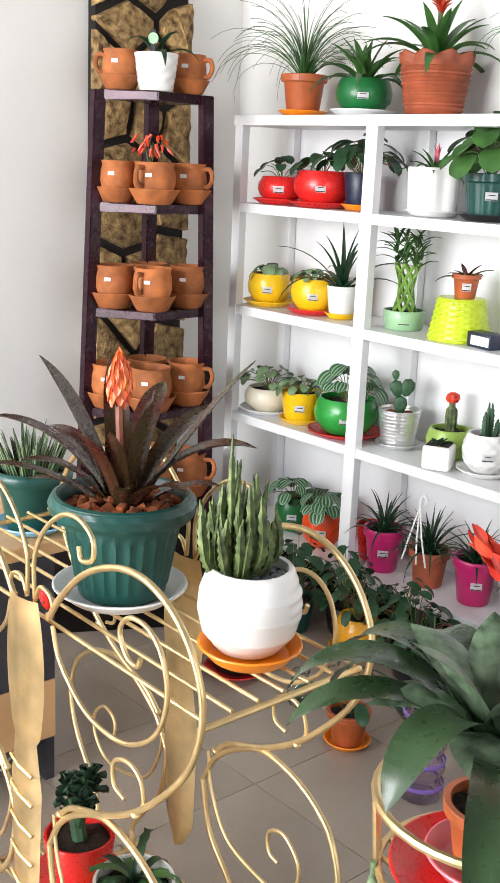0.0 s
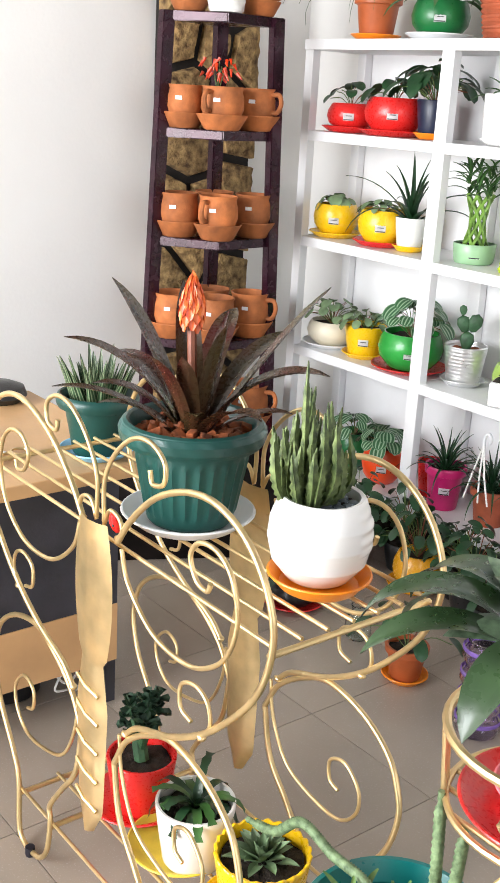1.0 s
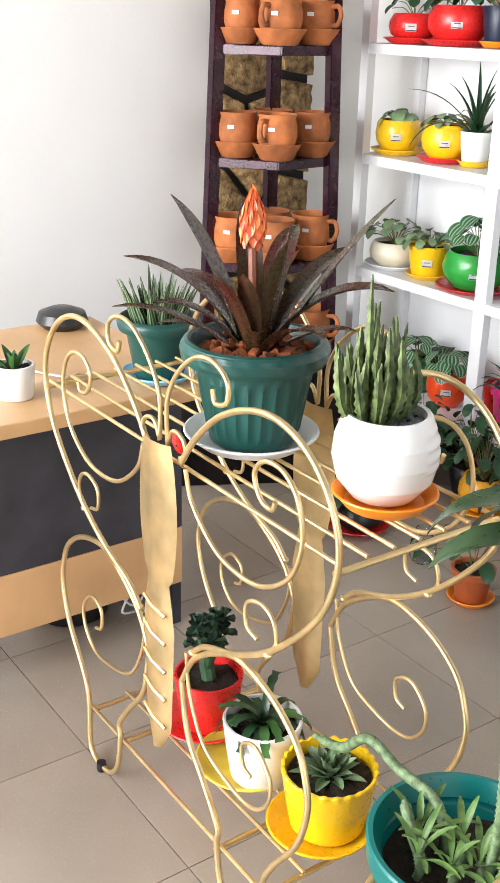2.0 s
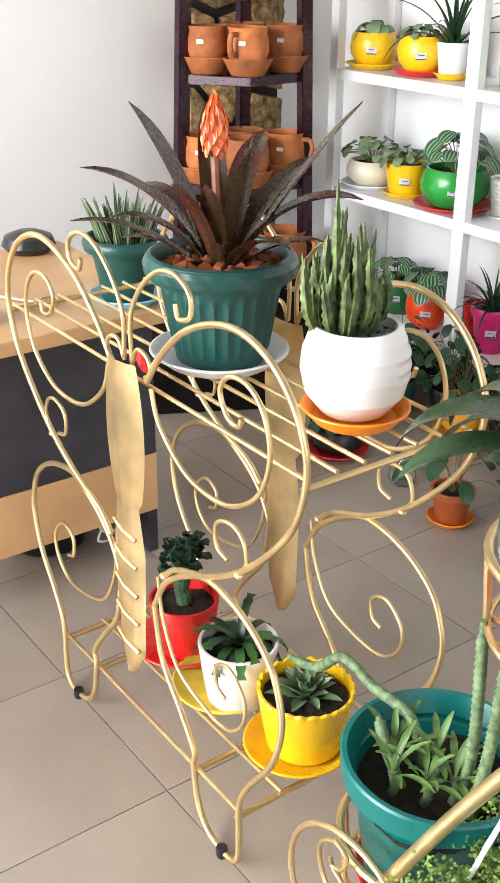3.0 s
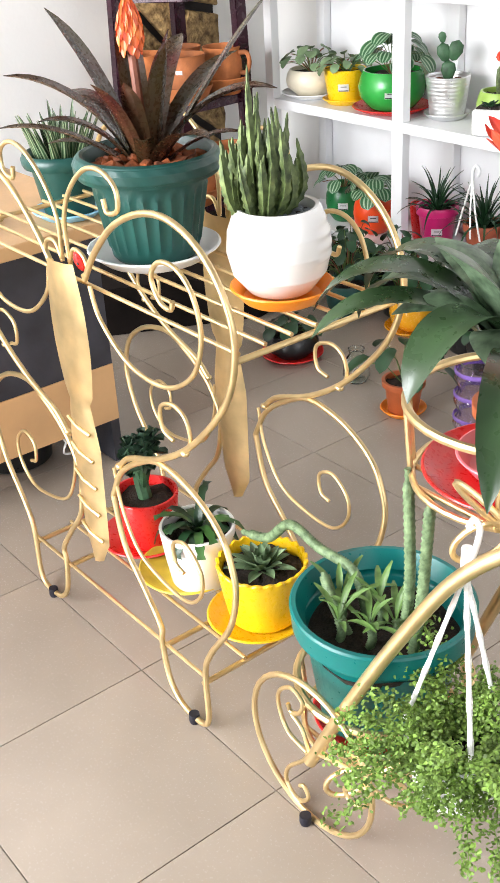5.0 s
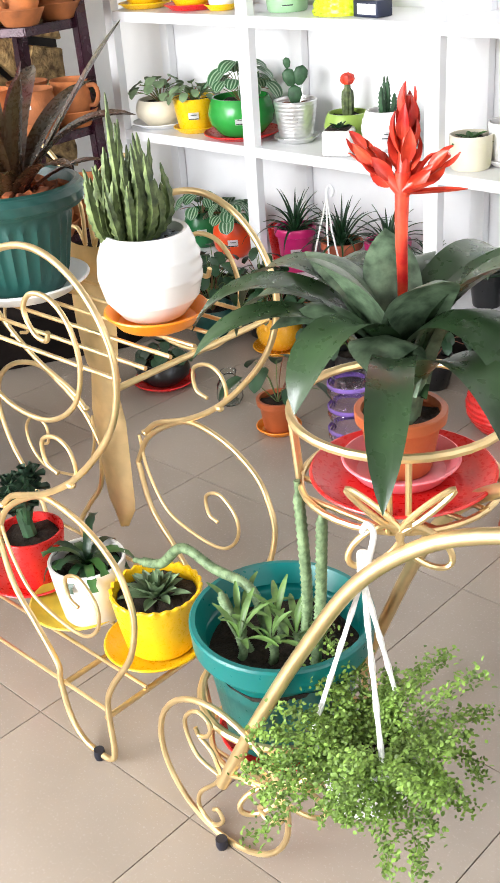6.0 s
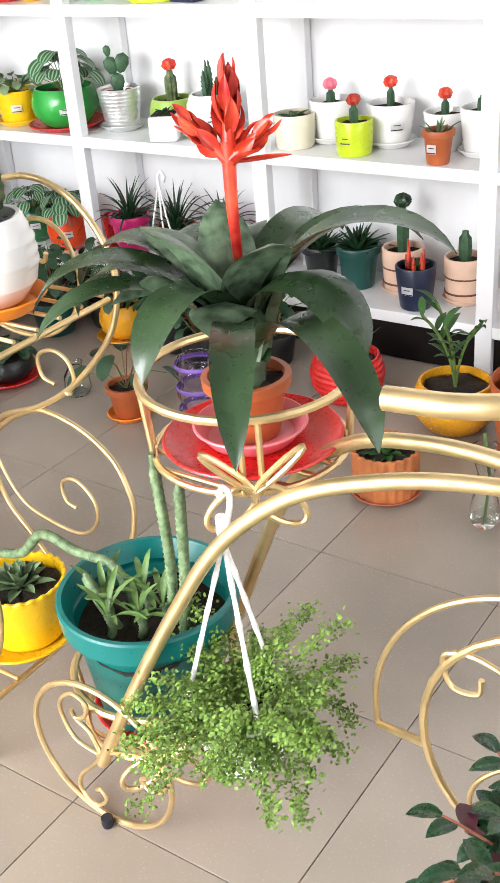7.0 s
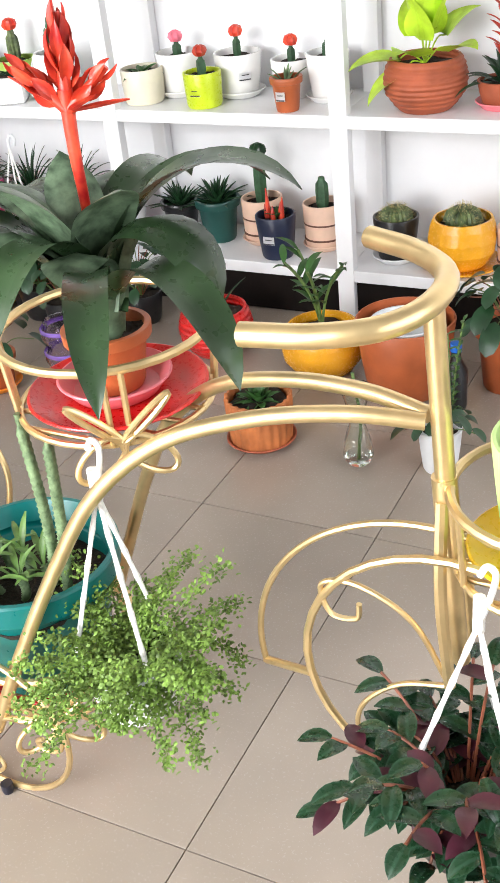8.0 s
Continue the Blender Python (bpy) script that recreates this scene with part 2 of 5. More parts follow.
def sweep(bm, pts, radius, seg=8, squash=1.0, ridge=None):
    """A closed tube along points. radius: a number or a function of 0..1."""
    pts = [Vector(p) for p in pts]
    n = len(pts)
    t0 = (pts[1] - pts[0]).normalized()
    side = t0.orthogonal().normalized()
    rings = []
    for i, p in enumerate(pts):
        t = (pts[min(i + 1, n - 1)] - pts[max(i - 1, 0)])
        t = t.normalized() if t.length > 1e-9 else t0
        side = (side - t * side.dot(t))
        side = side.normalized() if side.length > 1e-6 else t.orthogonal().normalized()
        up = t.cross(side)
        r = radius(i / (n - 1)) if callable(radius) else radius
        ring = []
        for k in range(seg):
            a = 2 * math.pi * k / seg
            q = r * (ridge(k, i) if ridge else 1.0)
            ring.append(bm.verts.new(p + side * (q * math.cos(a)) + up * (q * math.sin(a) * squash)))
        rings.append(ring)
    for a, b in zip(rings, rings[1:]):
        for k in range(seg):
            bm.faces.new((a[k], a[(k + 1) % seg], b[(k + 1) % seg], b[k]))
    bm.faces.new(rings[0][::-1])
    bm.faces.new(rings[-1])
    return bm


def rod(pts, radius, seg=8):
    return sweep(bmesh.new(), pts, radius, seg)


def lathe(profile, seg=40, shape=None, bm=None, at=(0, 0, 0)):
    """A turned form from (radius, height) pairs; shape(angle, radius, height) may vary the radius."""
    bm = bm or bmesh.new()
    rings = []
    for r, z in profile:
        if r < 1e-6:
            rings.append([bm.verts.new((at[0], at[1], at[2] + z))])
            continue
        ring = []
        for k in range(seg):
            a = 2 * math.pi * k / seg
            q, dz = (shape(a, r, z) if shape else (r, 0.0))
            ring.append(bm.verts.new((at[0] + q * math.cos(a), at[1] + q * math.sin(a), at[2] + z + dz)))
        rings.append(ring)
    for a, b in zip(rings, rings[1:]):
        if len(a) == 1 and len(b) == 1:
            continue
        for k in range(seg):
            l = (k + 1) % seg
            if len(a) == 1:
                bm.faces.new((a[0], b[l], b[k]))
            elif len(b) == 1:
                bm.faces.new((a[k], a[l], b[0]))
            else:
                bm.faces.new((a[k], a[l], b[l], b[k]))
    return bm


def uv_of(bm):
    return bm.loops.layers.uv.get("UVMap") or bm.loops.layers.uv.new("UVMap")


def blade(bm, pts, width, fold=0.25, thick=0.0012, side=None):
    """A leaf along points: width is a function of 0..1; a shallow channel runs down its middle."""
    uv = uv_of(bm)
    pts = [Vector(p) for p in pts]
    n = len(pts)
    rows = []
    for i, p in enumerate(pts):
        t = (pts[min(i + 1, n - 1)] - pts[max(i - 1, 0)]).normalized()
        s = side.copy() if side else t.cross(Vector((0, 0, 1)))
        s = s - t * s.dot(t)
        if s.length < 1e-4:
            s = rows[-1][1] if rows else Vector((1, 0, 0))
        s = s.normalized()
        if rows and s.dot(rows[-1][1]) < 0:
            s = -s
        up = s.cross(t)
        if side is None and up.z < 0 and not rows:
            up = -up
        if rows and up.dot(rows[-1][2]) < 0:
            up = -up
        w = max(width(i / (n - 1)), 0.0004)
        rows.append(([bm.verts.new(p + s * w + up * w * fold), bm.verts.new(p + s * w * 0.5 + up * w * fold * 0.3), bm.verts.new(p),
                      bm.verts.new(p - s * w * 0.5 + up * w * fold * 0.3), bm.verts.new(p - s * w + up * w * fold),
                      bm.verts.new(p - up * max(thick, w * 0.05))], s, up))
    for i, (a, b) in enumerate(zip(rows, rows[1:])):
        for k in range(6):
            l = (k + 1) % 6
            f = bm.faces.new((a[0][k], a[0][l], b[0][l], b[0][k]))
            us = (0.0, 0.25, 0.5, 0.75, 1.0, 0.5)
            for lp, (u, v) in zip(f.loops, ((us[k], i), (us[l], i), (us[l], i + 1), (us[k], i + 1))):
                lp[uv].uv = (u, v / (n - 1))
    bm.faces.new(rows[0][0][::-1])
    bm.faces.new(rows[-1][0])
    return bm


def arch(base, az, length, rise, droop, n=9):
    """A leaf's spine: leaves the base at the rise angle (degrees) and bends over by droop degrees."""
    p, out = Vector(base), []
    for i in range(n + 1):
        out.append(p.copy())
        a = radians(rise - droop * (i / n) ** 1.3)
        p = p + Vector((math.cos(az) * math.cos(a), math.sin(az) * math.cos(a), math.sin(a))) * (length / n)
    return out


def strap(w):
    return lambda t: w * (0.55 + 0.45 * min(1, t * 4)) * (1 - max(0, (t - 0.4) / 0.6) ** 2.4)


def blunt(w):
    return lambda t: w * (0.62 + 0.38 * min(1, t * 3)) * (1 - max(0, (t - 0.55) / 0.45) ** 3.2)


def lance(w):
    return lambda t: w * math.sin(math.pi * min(1, 0.06 + t * 0.94)) ** 0.75 * (1 - 0.25 * t)


def thorn(w):
    return lambda t: w * (1 - t) ** 0.7


def oval(bm, centre, normal, along, length, width, cup=0.12, n=7):
    """A flat or cupped oval leaf round a centre."""
    nrm = Vector(normal).normalized()
    al = Vector(along)
    al = (al - nrm * al.dot(nrm)).normalized()
    pts = [Vector(centre) + al * (length * (i / n - 0.5)) - nrm * (cup * length * (2 * i / n - 1) ** 2) for i in range(n + 1)]
    return blade(bm, pts, lambda t: 0.5 * width * math.sqrt(max(0.0, 1 - (2 * t - 1) ** 2)) ** 0.9, cup, side=al.cross(nrm))

# ---- the room ----
X_LEFT, Y_BACK, X_RIGHT, Y_FRONT, Z_TOP = -2.45, 2.06, 3.6, -3.7, 2.9
structure("ground", boxed(X_LEFT - 0.3, Y_FRONT - 0.3, -0.14, X_RIGHT + 0.3, Y_BACK + 0.3, -0.006), GROUT, "dark grout bed under the floor tiles", "floor")
structure("wall_west", boxed(X_LEFT - 0.15, Y_FRONT, -0.006, X_LEFT, Y_BACK, Z_TOP), WALL, "plain white painted wall", "wall")
structure("wall_north", boxed(X_LEFT - 0.15, Y_BACK, -0.006, X_RIGHT + 0.15, Y_BACK + 0.15, Z_TOP), WALL, "white painted wall behind the shelves", "wall")
# the ceiling is never in view; it closes the room and deepens the shade
structure("ceiling", boxed(X_LEFT - 0.15, Y_FRONT - 0.15, Z_TOP, X_RIGHT + 0.15, Y_BACK + 0.15, Z_TOP + 0.12), CEIL, "unseen ceiling kept dark to cut bounced light", "ceiling")


def wall_with_opening(name, along, a0, a1, fixed0, fixed1, o0, o1, zo0, zo1):
    bm = bmesh.new()
    for u0, u1, z0, z1 in ((a0, o0, -0.006, Z_TOP), (o1, a1, -0.006, Z_TOP), (o0, o1, -0.006, zo0), (o0, o1, zo1, Z_TOP)):
        if along == 'x':
            box(bm, u0, fixed0, z0, u1, fixed1, z1)
        else:
            box(bm, fixed0, u0, z0, fixed1, u1, z1)
    structure(name, bm, WALL_FAR, "unseen wall kept dark to cut bounce, with a light opening", "wall")


# both walls are out of view; the east opening is added for the side fill
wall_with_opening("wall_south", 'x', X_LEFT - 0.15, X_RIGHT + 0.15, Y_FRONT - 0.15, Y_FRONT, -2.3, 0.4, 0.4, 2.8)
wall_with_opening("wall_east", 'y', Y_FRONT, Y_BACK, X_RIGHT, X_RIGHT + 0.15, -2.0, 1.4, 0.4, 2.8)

# ---- the white wall shelf ----
Y_SHELF, DEPTH = 1.746, 0.285
BOARDS = (1.642, 1.343, 0.978, 0.579, 0.153)
POSTS = (-2.075, -1.44, -0.7355, -0.031, 0.6735, 1.378)
shelf = thing("wall_shelf", "tall white board shelf with open square bays along the wall", "shelf")
for k, x in enumerate(POSTS):
    w = 0.02 if k == 0 else 0.0245
    for y0, y1 in ((Y_SHELF, Y_SHELF + 0.034), (Y_SHELF + DEPTH - 0.036, Y_SHELF + DEPTH - 0.002)):
        part("post", boxed(x - w, y0, 0, x + w, y1, BOARDS[0] - 0.03, bevel=0.002), SHELF_WHITE, shelf, smooth=False)
for n, z in enumerate(BOARDS):
    for k, (x0, x1) in enumerate(zip(POSTS, POSTS[1:])):
        if k == 0:
            x0 -= 0.023 if n == 0 else 0.016
        part("board", boxed(x0, Y_SHELF - 0.004 if n == 0 else Y_SHELF + 0.003, z - 0.034, x1 - 0.0006, Y_SHELF + DEPTH, z, bevel=0.002), SHELF_WHITE, shelf, smooth=False)
for x0, x1 in zip(POSTS, POSTS[1:]):
    part("back_panel", boxed(x0 + 0.002, Y_SHELF + DEPTH + 0.001, 0.12, x1 - 0.002, Y_SHELF + DEPTH + 0.013, BOARDS[0] - 0.002), SHELF_WHITE, shelf, smooth=False)
    part("plinth", boxed(x0 + 0.026, Y_SHELF + 0.018, 0.004, x1 - 0.026, Y_SHELF + 0.036, BOARDS[-1] - 0.036), PLINTH, shelf, "very dark brown plinth board", smooth=False)

# ---- the stone-clad column in the corner ----
column = thing("stone_column", "column clad in rough brown stone pieces with black joints", "column")
part("core", boxed(X_LEFT, 1.36, 0, X_LEFT + 0.045, 1.76, Z_TOP), MORTAR, column, smooth=False)
rng = random.Random(4)
seeds = []
for row in range(17):
    n = 2 if row % 3 else 3
    for k in range(n):
        seeds.append((1.36 + 0.4 * (k + 0.5 + rng.uniform(-0.3, 0.3) + (0.12 if row % 2 else -0.12)) / n, 0.08 + 0.17 * row + rng.uniform(-0.06, 0.06)))


def clipped(poly, m, d):
    """The part of a polygon on the near side of the line through m across d."""
    out = []
    for (y0, z0), (y1, z1) in zip(poly, poly[1:] + poly[:1]):
        a, b = (y0 - m[0]) * d[0] + (z0 - m[1]) * d[1], (y1 - m[0]) * d[0] + (z1 - m[1]) * d[1]
        if a <= 0:
            out.append((y0, z0))
        if a * b < 0:
            t = a / (a - b)
            out.append((y0 + (y1 - y0) * t, z0 + (z1 - z0) * t))
    return out


for n, (sy, sz) in enumerate(seeds):
    cell = [(1.352, 0.005), (1.768, 0.005), (1.768, 2.88), (1.352, 2.88)]
    for k, (ty, tz) in enumerate(seeds):
        if k != n and abs(tz - sz) < 0.6:
            dy, dz = ty - sy, tz - sz
            ln = math.hypot(dy, dz)
            cell = clipped(cell, ((sy + ty) / 2 - dy / ln * 0.0135, (sz + tz) / 2 - dz / ln * 0.0135), (dy, dz))
    if len(cell) < 3:
        continue
    edge = []
    for (y0, z0), (y1, z1) in zip(cell, cell[1:] + cell[:1]):
        m = max(1, int(math.hypot(y1 - y0, z1 - z0) / 0.025))
        for k in range(m):
            t = k / m
            edge.append((y0 + (y1 - y0) * t, z0 + (z1 - z0) * t))
    cy, cz = sum(e[0] for e in edge) / len(edge), sum(e[1] for e in edge) / len(edge)
    bm, rings = bmesh.new(), []
    for f, x in ((1.0, 0.03), (0.985, 0.058), (0.93, 0.072), (0.55, 0.08)):
        ring = []
        for k, (ey, ez) in enumerate(edge):
            far = 1 - 0.05 * max(0.0, math.hypot(ey - cy, ez - cz) / 0.14 - 0.8)
            w = f * far * (1 + (rng.uniform(-0.03, 0.0) if f < 1 else 0))
            ring.append(bm.verts.new((X_LEFT + x + (rng.uniform(-0.006, 0.006) if x > 0.05 else 0), cy + (ey - cy) * w, cz + (ez - cz) * w)))
        rings.append(ring)
    for a, b in zip(rings, rings[1:]):
        for k in range(len(a)):
            q = (k + 1) % len(a)
            bm.faces.new((a[k], a[q], b[q], b[k]))
    mid = bm.verts.new((X_LEFT + 0.084, cy, cz))
    for k in range(len(edge)):
        bm.faces.new((rings[-1][k], rings[-1][(k + 1) % len(edge)], mid))
    part("stone", bm, STONE, column)

# ---- the corner rack with terracotta mugs ----
rack = thing("corner_rack", "tall dark purple metal corner rack with five plates", "rack")


def rack_points(z):
    """Left, right, back and front corners of the rack at a height: it grows wider towards the floor."""
    k = (1.69 - z) / 1.69
    c = Vector((-2.075 - 0.0 * k, 1.375, z))
    s = 0.94 + 0.27 * k
    return [c + Vector(v) * s for v in ((-0.07, -0.185, 0), (0.085, 0.165, 0), (-0.13, 0.085, 0), (0.105, -0.06, 0))]


bm = bmesh.new()
outline = ((-1.86, 0.78), (-1.6, 1.28), (-1.72, 1.7), (-2.35, 1.7), (-2.35, 0.9))
low, top = [bm.verts.new((x, y, 0.001)) for x, y in outline], [bm.verts.new((x, y, 0.16)) for x, y in outline]
for k in range(5):
    bm.faces.new((low[k], low[(k + 1) % 5], top[(k + 1) % 5], top[k]))
bm.faces.new(low[::-1])
bm.faces.new(top)
bmesh.ops.bevel(bm, geom=bm.edges[:], offset=0.004, segments=2, affect='EDGES')
tagged(link("corner_platform", bm, PLINTH), "low very dark brown platform under the corner rack", "platform")
lo, hi = rack_points(0.162), rack_points(1.69)
for a, b in list(zip(lo, hi))[:3]:
    bm = bmesh.new()
    vs = []
    for q in (a, b):
        for sx, sy in ((-1, -1), (1, -1), (1, 1), (-1, 1)):
            vs.append(bm.verts.new(q + Vector((sx * 0.017, sy * 0.022, 0))))
    for k in range(4):
        l = (k + 1) % 4
        bm.faces.new((vs[k], vs[l], vs[4 + l], vs[4 + k]))
    bm.faces.new(vs[:4][::-1])
    bm.faces.new(vs[4:])
    bmesh.ops.bevel(bm, geom=bm.edges[:], offset=0.003, segments=2, affect='EDGES')
    part("leg", bm, PURPLE, rack)
RACK_Z = (1.69, 1.335, 0.985, 0.64, 0.3)
for z in RACK_Z:
    l, r, b, f = rack_points(z)
    bm = bmesh.new()
    low = [bm.verts.new(p - Vector((0, 0, 0.03))) for p in (l, f, r, b)]
    top = [bm.verts.new(p) for p in (l, f, r, b)]
    for k in range(4):
        q = (k + 1) % 4
        bm.faces.new((low[k], low[q], top[q], top[k]))
    bm.faces.new(low[::-1])
    bm.faces.new(top)
    bmesh.ops.bevel(bm, geom=bm.edges[:], offset=0.003, segments=2, affect='EDGES')
    part("plate", bm, PURPLE, rack)

# ---- the desk ----
DESK_Z = 0.66
desk = thing("office_desk", "light beech office desk with a dark grey front panel", "desk")
part("desktop", boxed(-1.66, -1.5, DESK_Z - 0.032, -1.016, 0.47, DESK_Z, bevel=0.003), DESK_WOOD, desk, smooth=False)
part("front_panel", boxed(-1.10, -1.45, 0.294, -1.075, 0.40, DESK_Z - 0.033), DESK_DARK, desk, "dark grey laminate panel", smooth=False)
part("lower_panel", boxed(-1.10, -1.45, 0.145, -1.073, 0.40, 0.293), DESK_WOOD, desk, smooth=False)
part("side_panel", boxed(-1.60, 0.401, 0.0, -1.12, 0.425, DESK_Z - 0.033), DESK_DARK, desk, smooth=False)
part("side_panel", boxed(-1.60, -1.475, 0.0, -1.12, -1.451, DESK_Z - 0.033), DESK_DARK, desk, smooth=False)

# ---- the butterfly plant stand ----
stand = thing("butterfly_plant_stand", "gold painted iron plant stand in the shape of two butterflies", "plant stand")
SX, SY0, SY1, TRAY = -0.5275, 0.03, 0.36, 0.74


def lean(x, y, z):
    """The stand's feet stand a little forward of its wings."""
    k = max(0.0, (0.45 - z) / 0.45)
    return (x + 0.057 * k, y - 0.0366 * k, z)


WING = (
    (0.0055, ((0.055, 0.76), (0.095, 0.812), (0.16, 0.87), (0.235, 0.905), (0.305, 0.914), (0.37, 0.894), (0.42, 0.85), (0.449, 0.79), (0.447, 0.727), (0.42, 0.662), (0.365, 0.596), (0.3, 0.538), (0.22, 0.49), (0.13, 0.455), (0.09, 0.425))),
    (0.0041, ((0.067, 0.752), (0.088, 0.70), (0.15, 0.65), (0.215, 0.634), (0.285, 0.643), (0.347, 0.687), (0.373, 0.753), (0.36, 0.812), (0.325, 0.843), (0.28, 0.843), (0.256, 0.815), (0.273, 0.781), (0.30, 0.775), (0.308, 0.79))),
    (0.0055, ((0.056, 0.356), (0.094, 0.414), (0.16, 0.459), (0.225, 0.484), (0.31, 0.469), (0.378, 0.427), (0.405, 0.378), (0.41, 0.328), (0.385, 0.258), (0.325, 0.18), (0.302, 0.13), (0.3, 0.046), (0.288, 0.018), (0.255, 0.012), (0.212, 0.02), (0.182, 0.055), (0.17, 0.12), (0.172, 0.15), (0.128, 0.206), (0.077, 0.267), (0.056, 0.356))),
    (0.0035, ((0.07, 0.415), (0.082, 0.345), (0.125, 0.277), (0.20, 0.251), (0.27, 0.249), (0.312, 0.283), (0.316, 0.326), (0.28, 0.358), (0.242, 0.345), (0.243, 0.31), (0.265, 0.30))),
    (0.0036, ((0.30, 0.535), (0.322, 0.565), (0.312, 0.6), (0.281, 0.612), (0.245, 0.596), (0.246, 0.557), (0.274, 0.546))),
    (0.0041, ((0.012, 0.78), (0.012, 0.85), (0.043, 0.905), (0.094, 0.945), (0.144, 0.953), (0.182, 0.933), (0.182, 0.90), (0.152, 0.89), (0.144, 0.91))),
    (0.0038, ((0.012, 0.775), (0.03, 0.805), (0.06, 0.80), (0.068, 0.775), (0.05, 0.765))),
)


def wing_rods(y, sign):
    """Rods of one wing, from the butterfly's middle outwards."""
    for r, pts in WING:
        part("rod", rod([lean(*q) for q in spline([(SX + sign * u, y, z) for u, z in pts], 7)], r, 10), GOLD, stand)
    x, y, z = lean(SX + sign * 0.252, y, 0.0)
    part("rubber_foot", lathe([(0, 0.0), (0.0085, 0.0), (0.01, 0.006), (0.0095, 0.02), (0, 0.02)], 16, at=(x, y, 0.001)), RUBBER, stand, "black rubber cap")
    for u, z in ((0.09, 0.425), (0.302, 0.535)):
        bm = bmesh.new()
        bmesh.ops.create_icosphere(bm, subdivisions=2, radius=0.0075)
        for v in bm.verts:
            v.co = Vector(lean(SX + sign * u, SY0 if y < 0.2 else SY1, z)) + Vector((v.co.x * 1.3, v.co.y, v.co.z * 0.8))
        part("weld", bm, GOLD, stand)


for y in (SY0, SY1):
    for sign in (-1, 1):
        wing_rods(y, sign)
    bm = bmesh.new()
    rows = []
    for i in range(41):
        t = i / 40
        z = 0.785 - 0.575 * t
        if t < 0.45:
            w = 0.061 * (0.57 + 0.43 * math.sin(math.pi * min(1, t / 0.45 * 0.86 + 0.07)) ** 0.8)
        else:
            w = 0.035 + 0.016 * min(1, (t - 0.45) / 0.15) - 0.012 * max(0, t - 0.6) / 0.4
            w *= 1 if t < 0.92 else (1 - t) / 0.08 * 0.7 + 0.3
        rows.append([bm.verts.new(lean(SX + s * w, y - 0.012 - 0.012 * (1 - s * s), z)) for s in (-1, -0.6, 0, 0.6, 1)])
    for a, b in zip(rows, rows[1:]):
        for k in range(4):
            bm.faces.new((a[k], a[k + 1], b[k + 1], b[k]))
    bmesh.ops.solidify(bm, geom=bm.faces[:], thickness=0.003)
    plate = part("body_plate", bm, GOLD_SHEET, stand, "hammered gold sheet-metal butterfly body")
    for k in range(5 if y == SY0 else 0):
        z = 0.475 - 0.052 * k
        part("ridge", rod([lean(SX - 0.036, y - 0.021, z + 0.008), lean(SX, y - 0.026, z + 0.002), lean(SX + 0.034, y - 0.021, z - 0.006)], 0.0035, 6), GOLD, plate)
for k in range(7):
    y = SY0 + 0.022 + (SY1 - SY0 - 0.034) * k / 6
    part("tray_bar", rod([(SX - 0.485, y, TRAY - 0.002), (SX + 0.43, y, TRAY - 0.002)], 0.0036), GOLD, stand)
for x in (SX - 0.48, SX + 0.43):
    part("tray_end", rod([(x, SY0 + 0.012, TRAY - 0.012), (x, SY1, TRAY - 0.012)], 0.0052), GOLD, stand)
for k in range(5):
    y = SY0 - 0.022 + (SY1 - SY0) * k / 4
    part("lower_bar", rod([(SX - 0.262, y, 0.113), (SX + 0.342, y, 0.113)], 0.0036), GOLD, stand)
for x in (SX - 0.256, SX - 0.13, SX + 0.21, SX + 0.338):
    part("lower_tie", rod([(x, SY0 - 0.03, 0.104), (x, SY1 - 0.022, 0.104)], 0.0052), GOLD, stand)

bug = part("ladybird", lathe([(0, 0.019), (0.006, 0.017), (0.0098, 0.009), (0.0105, 0), (0.0098, -0.009), (0.006, -0.017), (0, -0.019)], 18), RED, stand, "small red ladybird ornament")
bug.matrix_local = pose(SX + 0.042, SY0 + 0.004, 0.788, 18, 0, 0)
for x, z in ((-0.004, 0.006), (0.005, 0.001), (-0.003, -0.008)):
    spot = bmesh.new()
    bmesh.ops.create_icosphere(spot, subdivisions=2, radius=0.0028)
    for v in spot.verts:
        v.co = Vector((v.co.x + x, v.co.y * 0.5 - 0.0092, v.co.z + z))
    part("spot", spot, INK, bug, "black spot")

# ---- the bicycle plant stand ----
bike = thing("bicycle_plant_stand", "gold painted iron plant stand in the shape of a tricycle", "plant stand")
BY = 0.18


def circle(c, r, axis='y', n=36, a0=0.0, a1=360.0):
    out = []
    for k in range(n + 1):
        a = radians(a0 + (a1 - a0) * k / n)
        u, v = r * math.cos(a), r * math.sin(a)
        out.append(Vector(c) + (Vector((u, 0, v)) if axis == 'y' else Vector((u, v, 0))))
    return out


WHEEL = 0.135
CURLS = (((0, 0), (-0.37, 0.09), (-0.52, 0.38), (-0.5, 0.62), (-0.29, 0.80), (-0.10, 0.716), (-0.16, 0.52), (-0.306, 0.44), (-0.36, 0.53)),
         ((-0.13, -0.19), (0.05, 0.05), (0.314, 0.18), (0.72, 0.286), (0.93, 0.16), (0.88, -0.105), (0.66, -0.19), (0.57, -0.08), (0.66, -0.02)),
         ((0.05, 0.05), (-0.13, -0.19), (-0.40, -0.5), (-0.44, -0.76), (-0.24, -0.90), (-0.06, -0.74), (-0.12, -0.6), (-0.2, -0.64)),
         ((0, 0), (-0.12, 0.3), (-0.3, 0.42)))
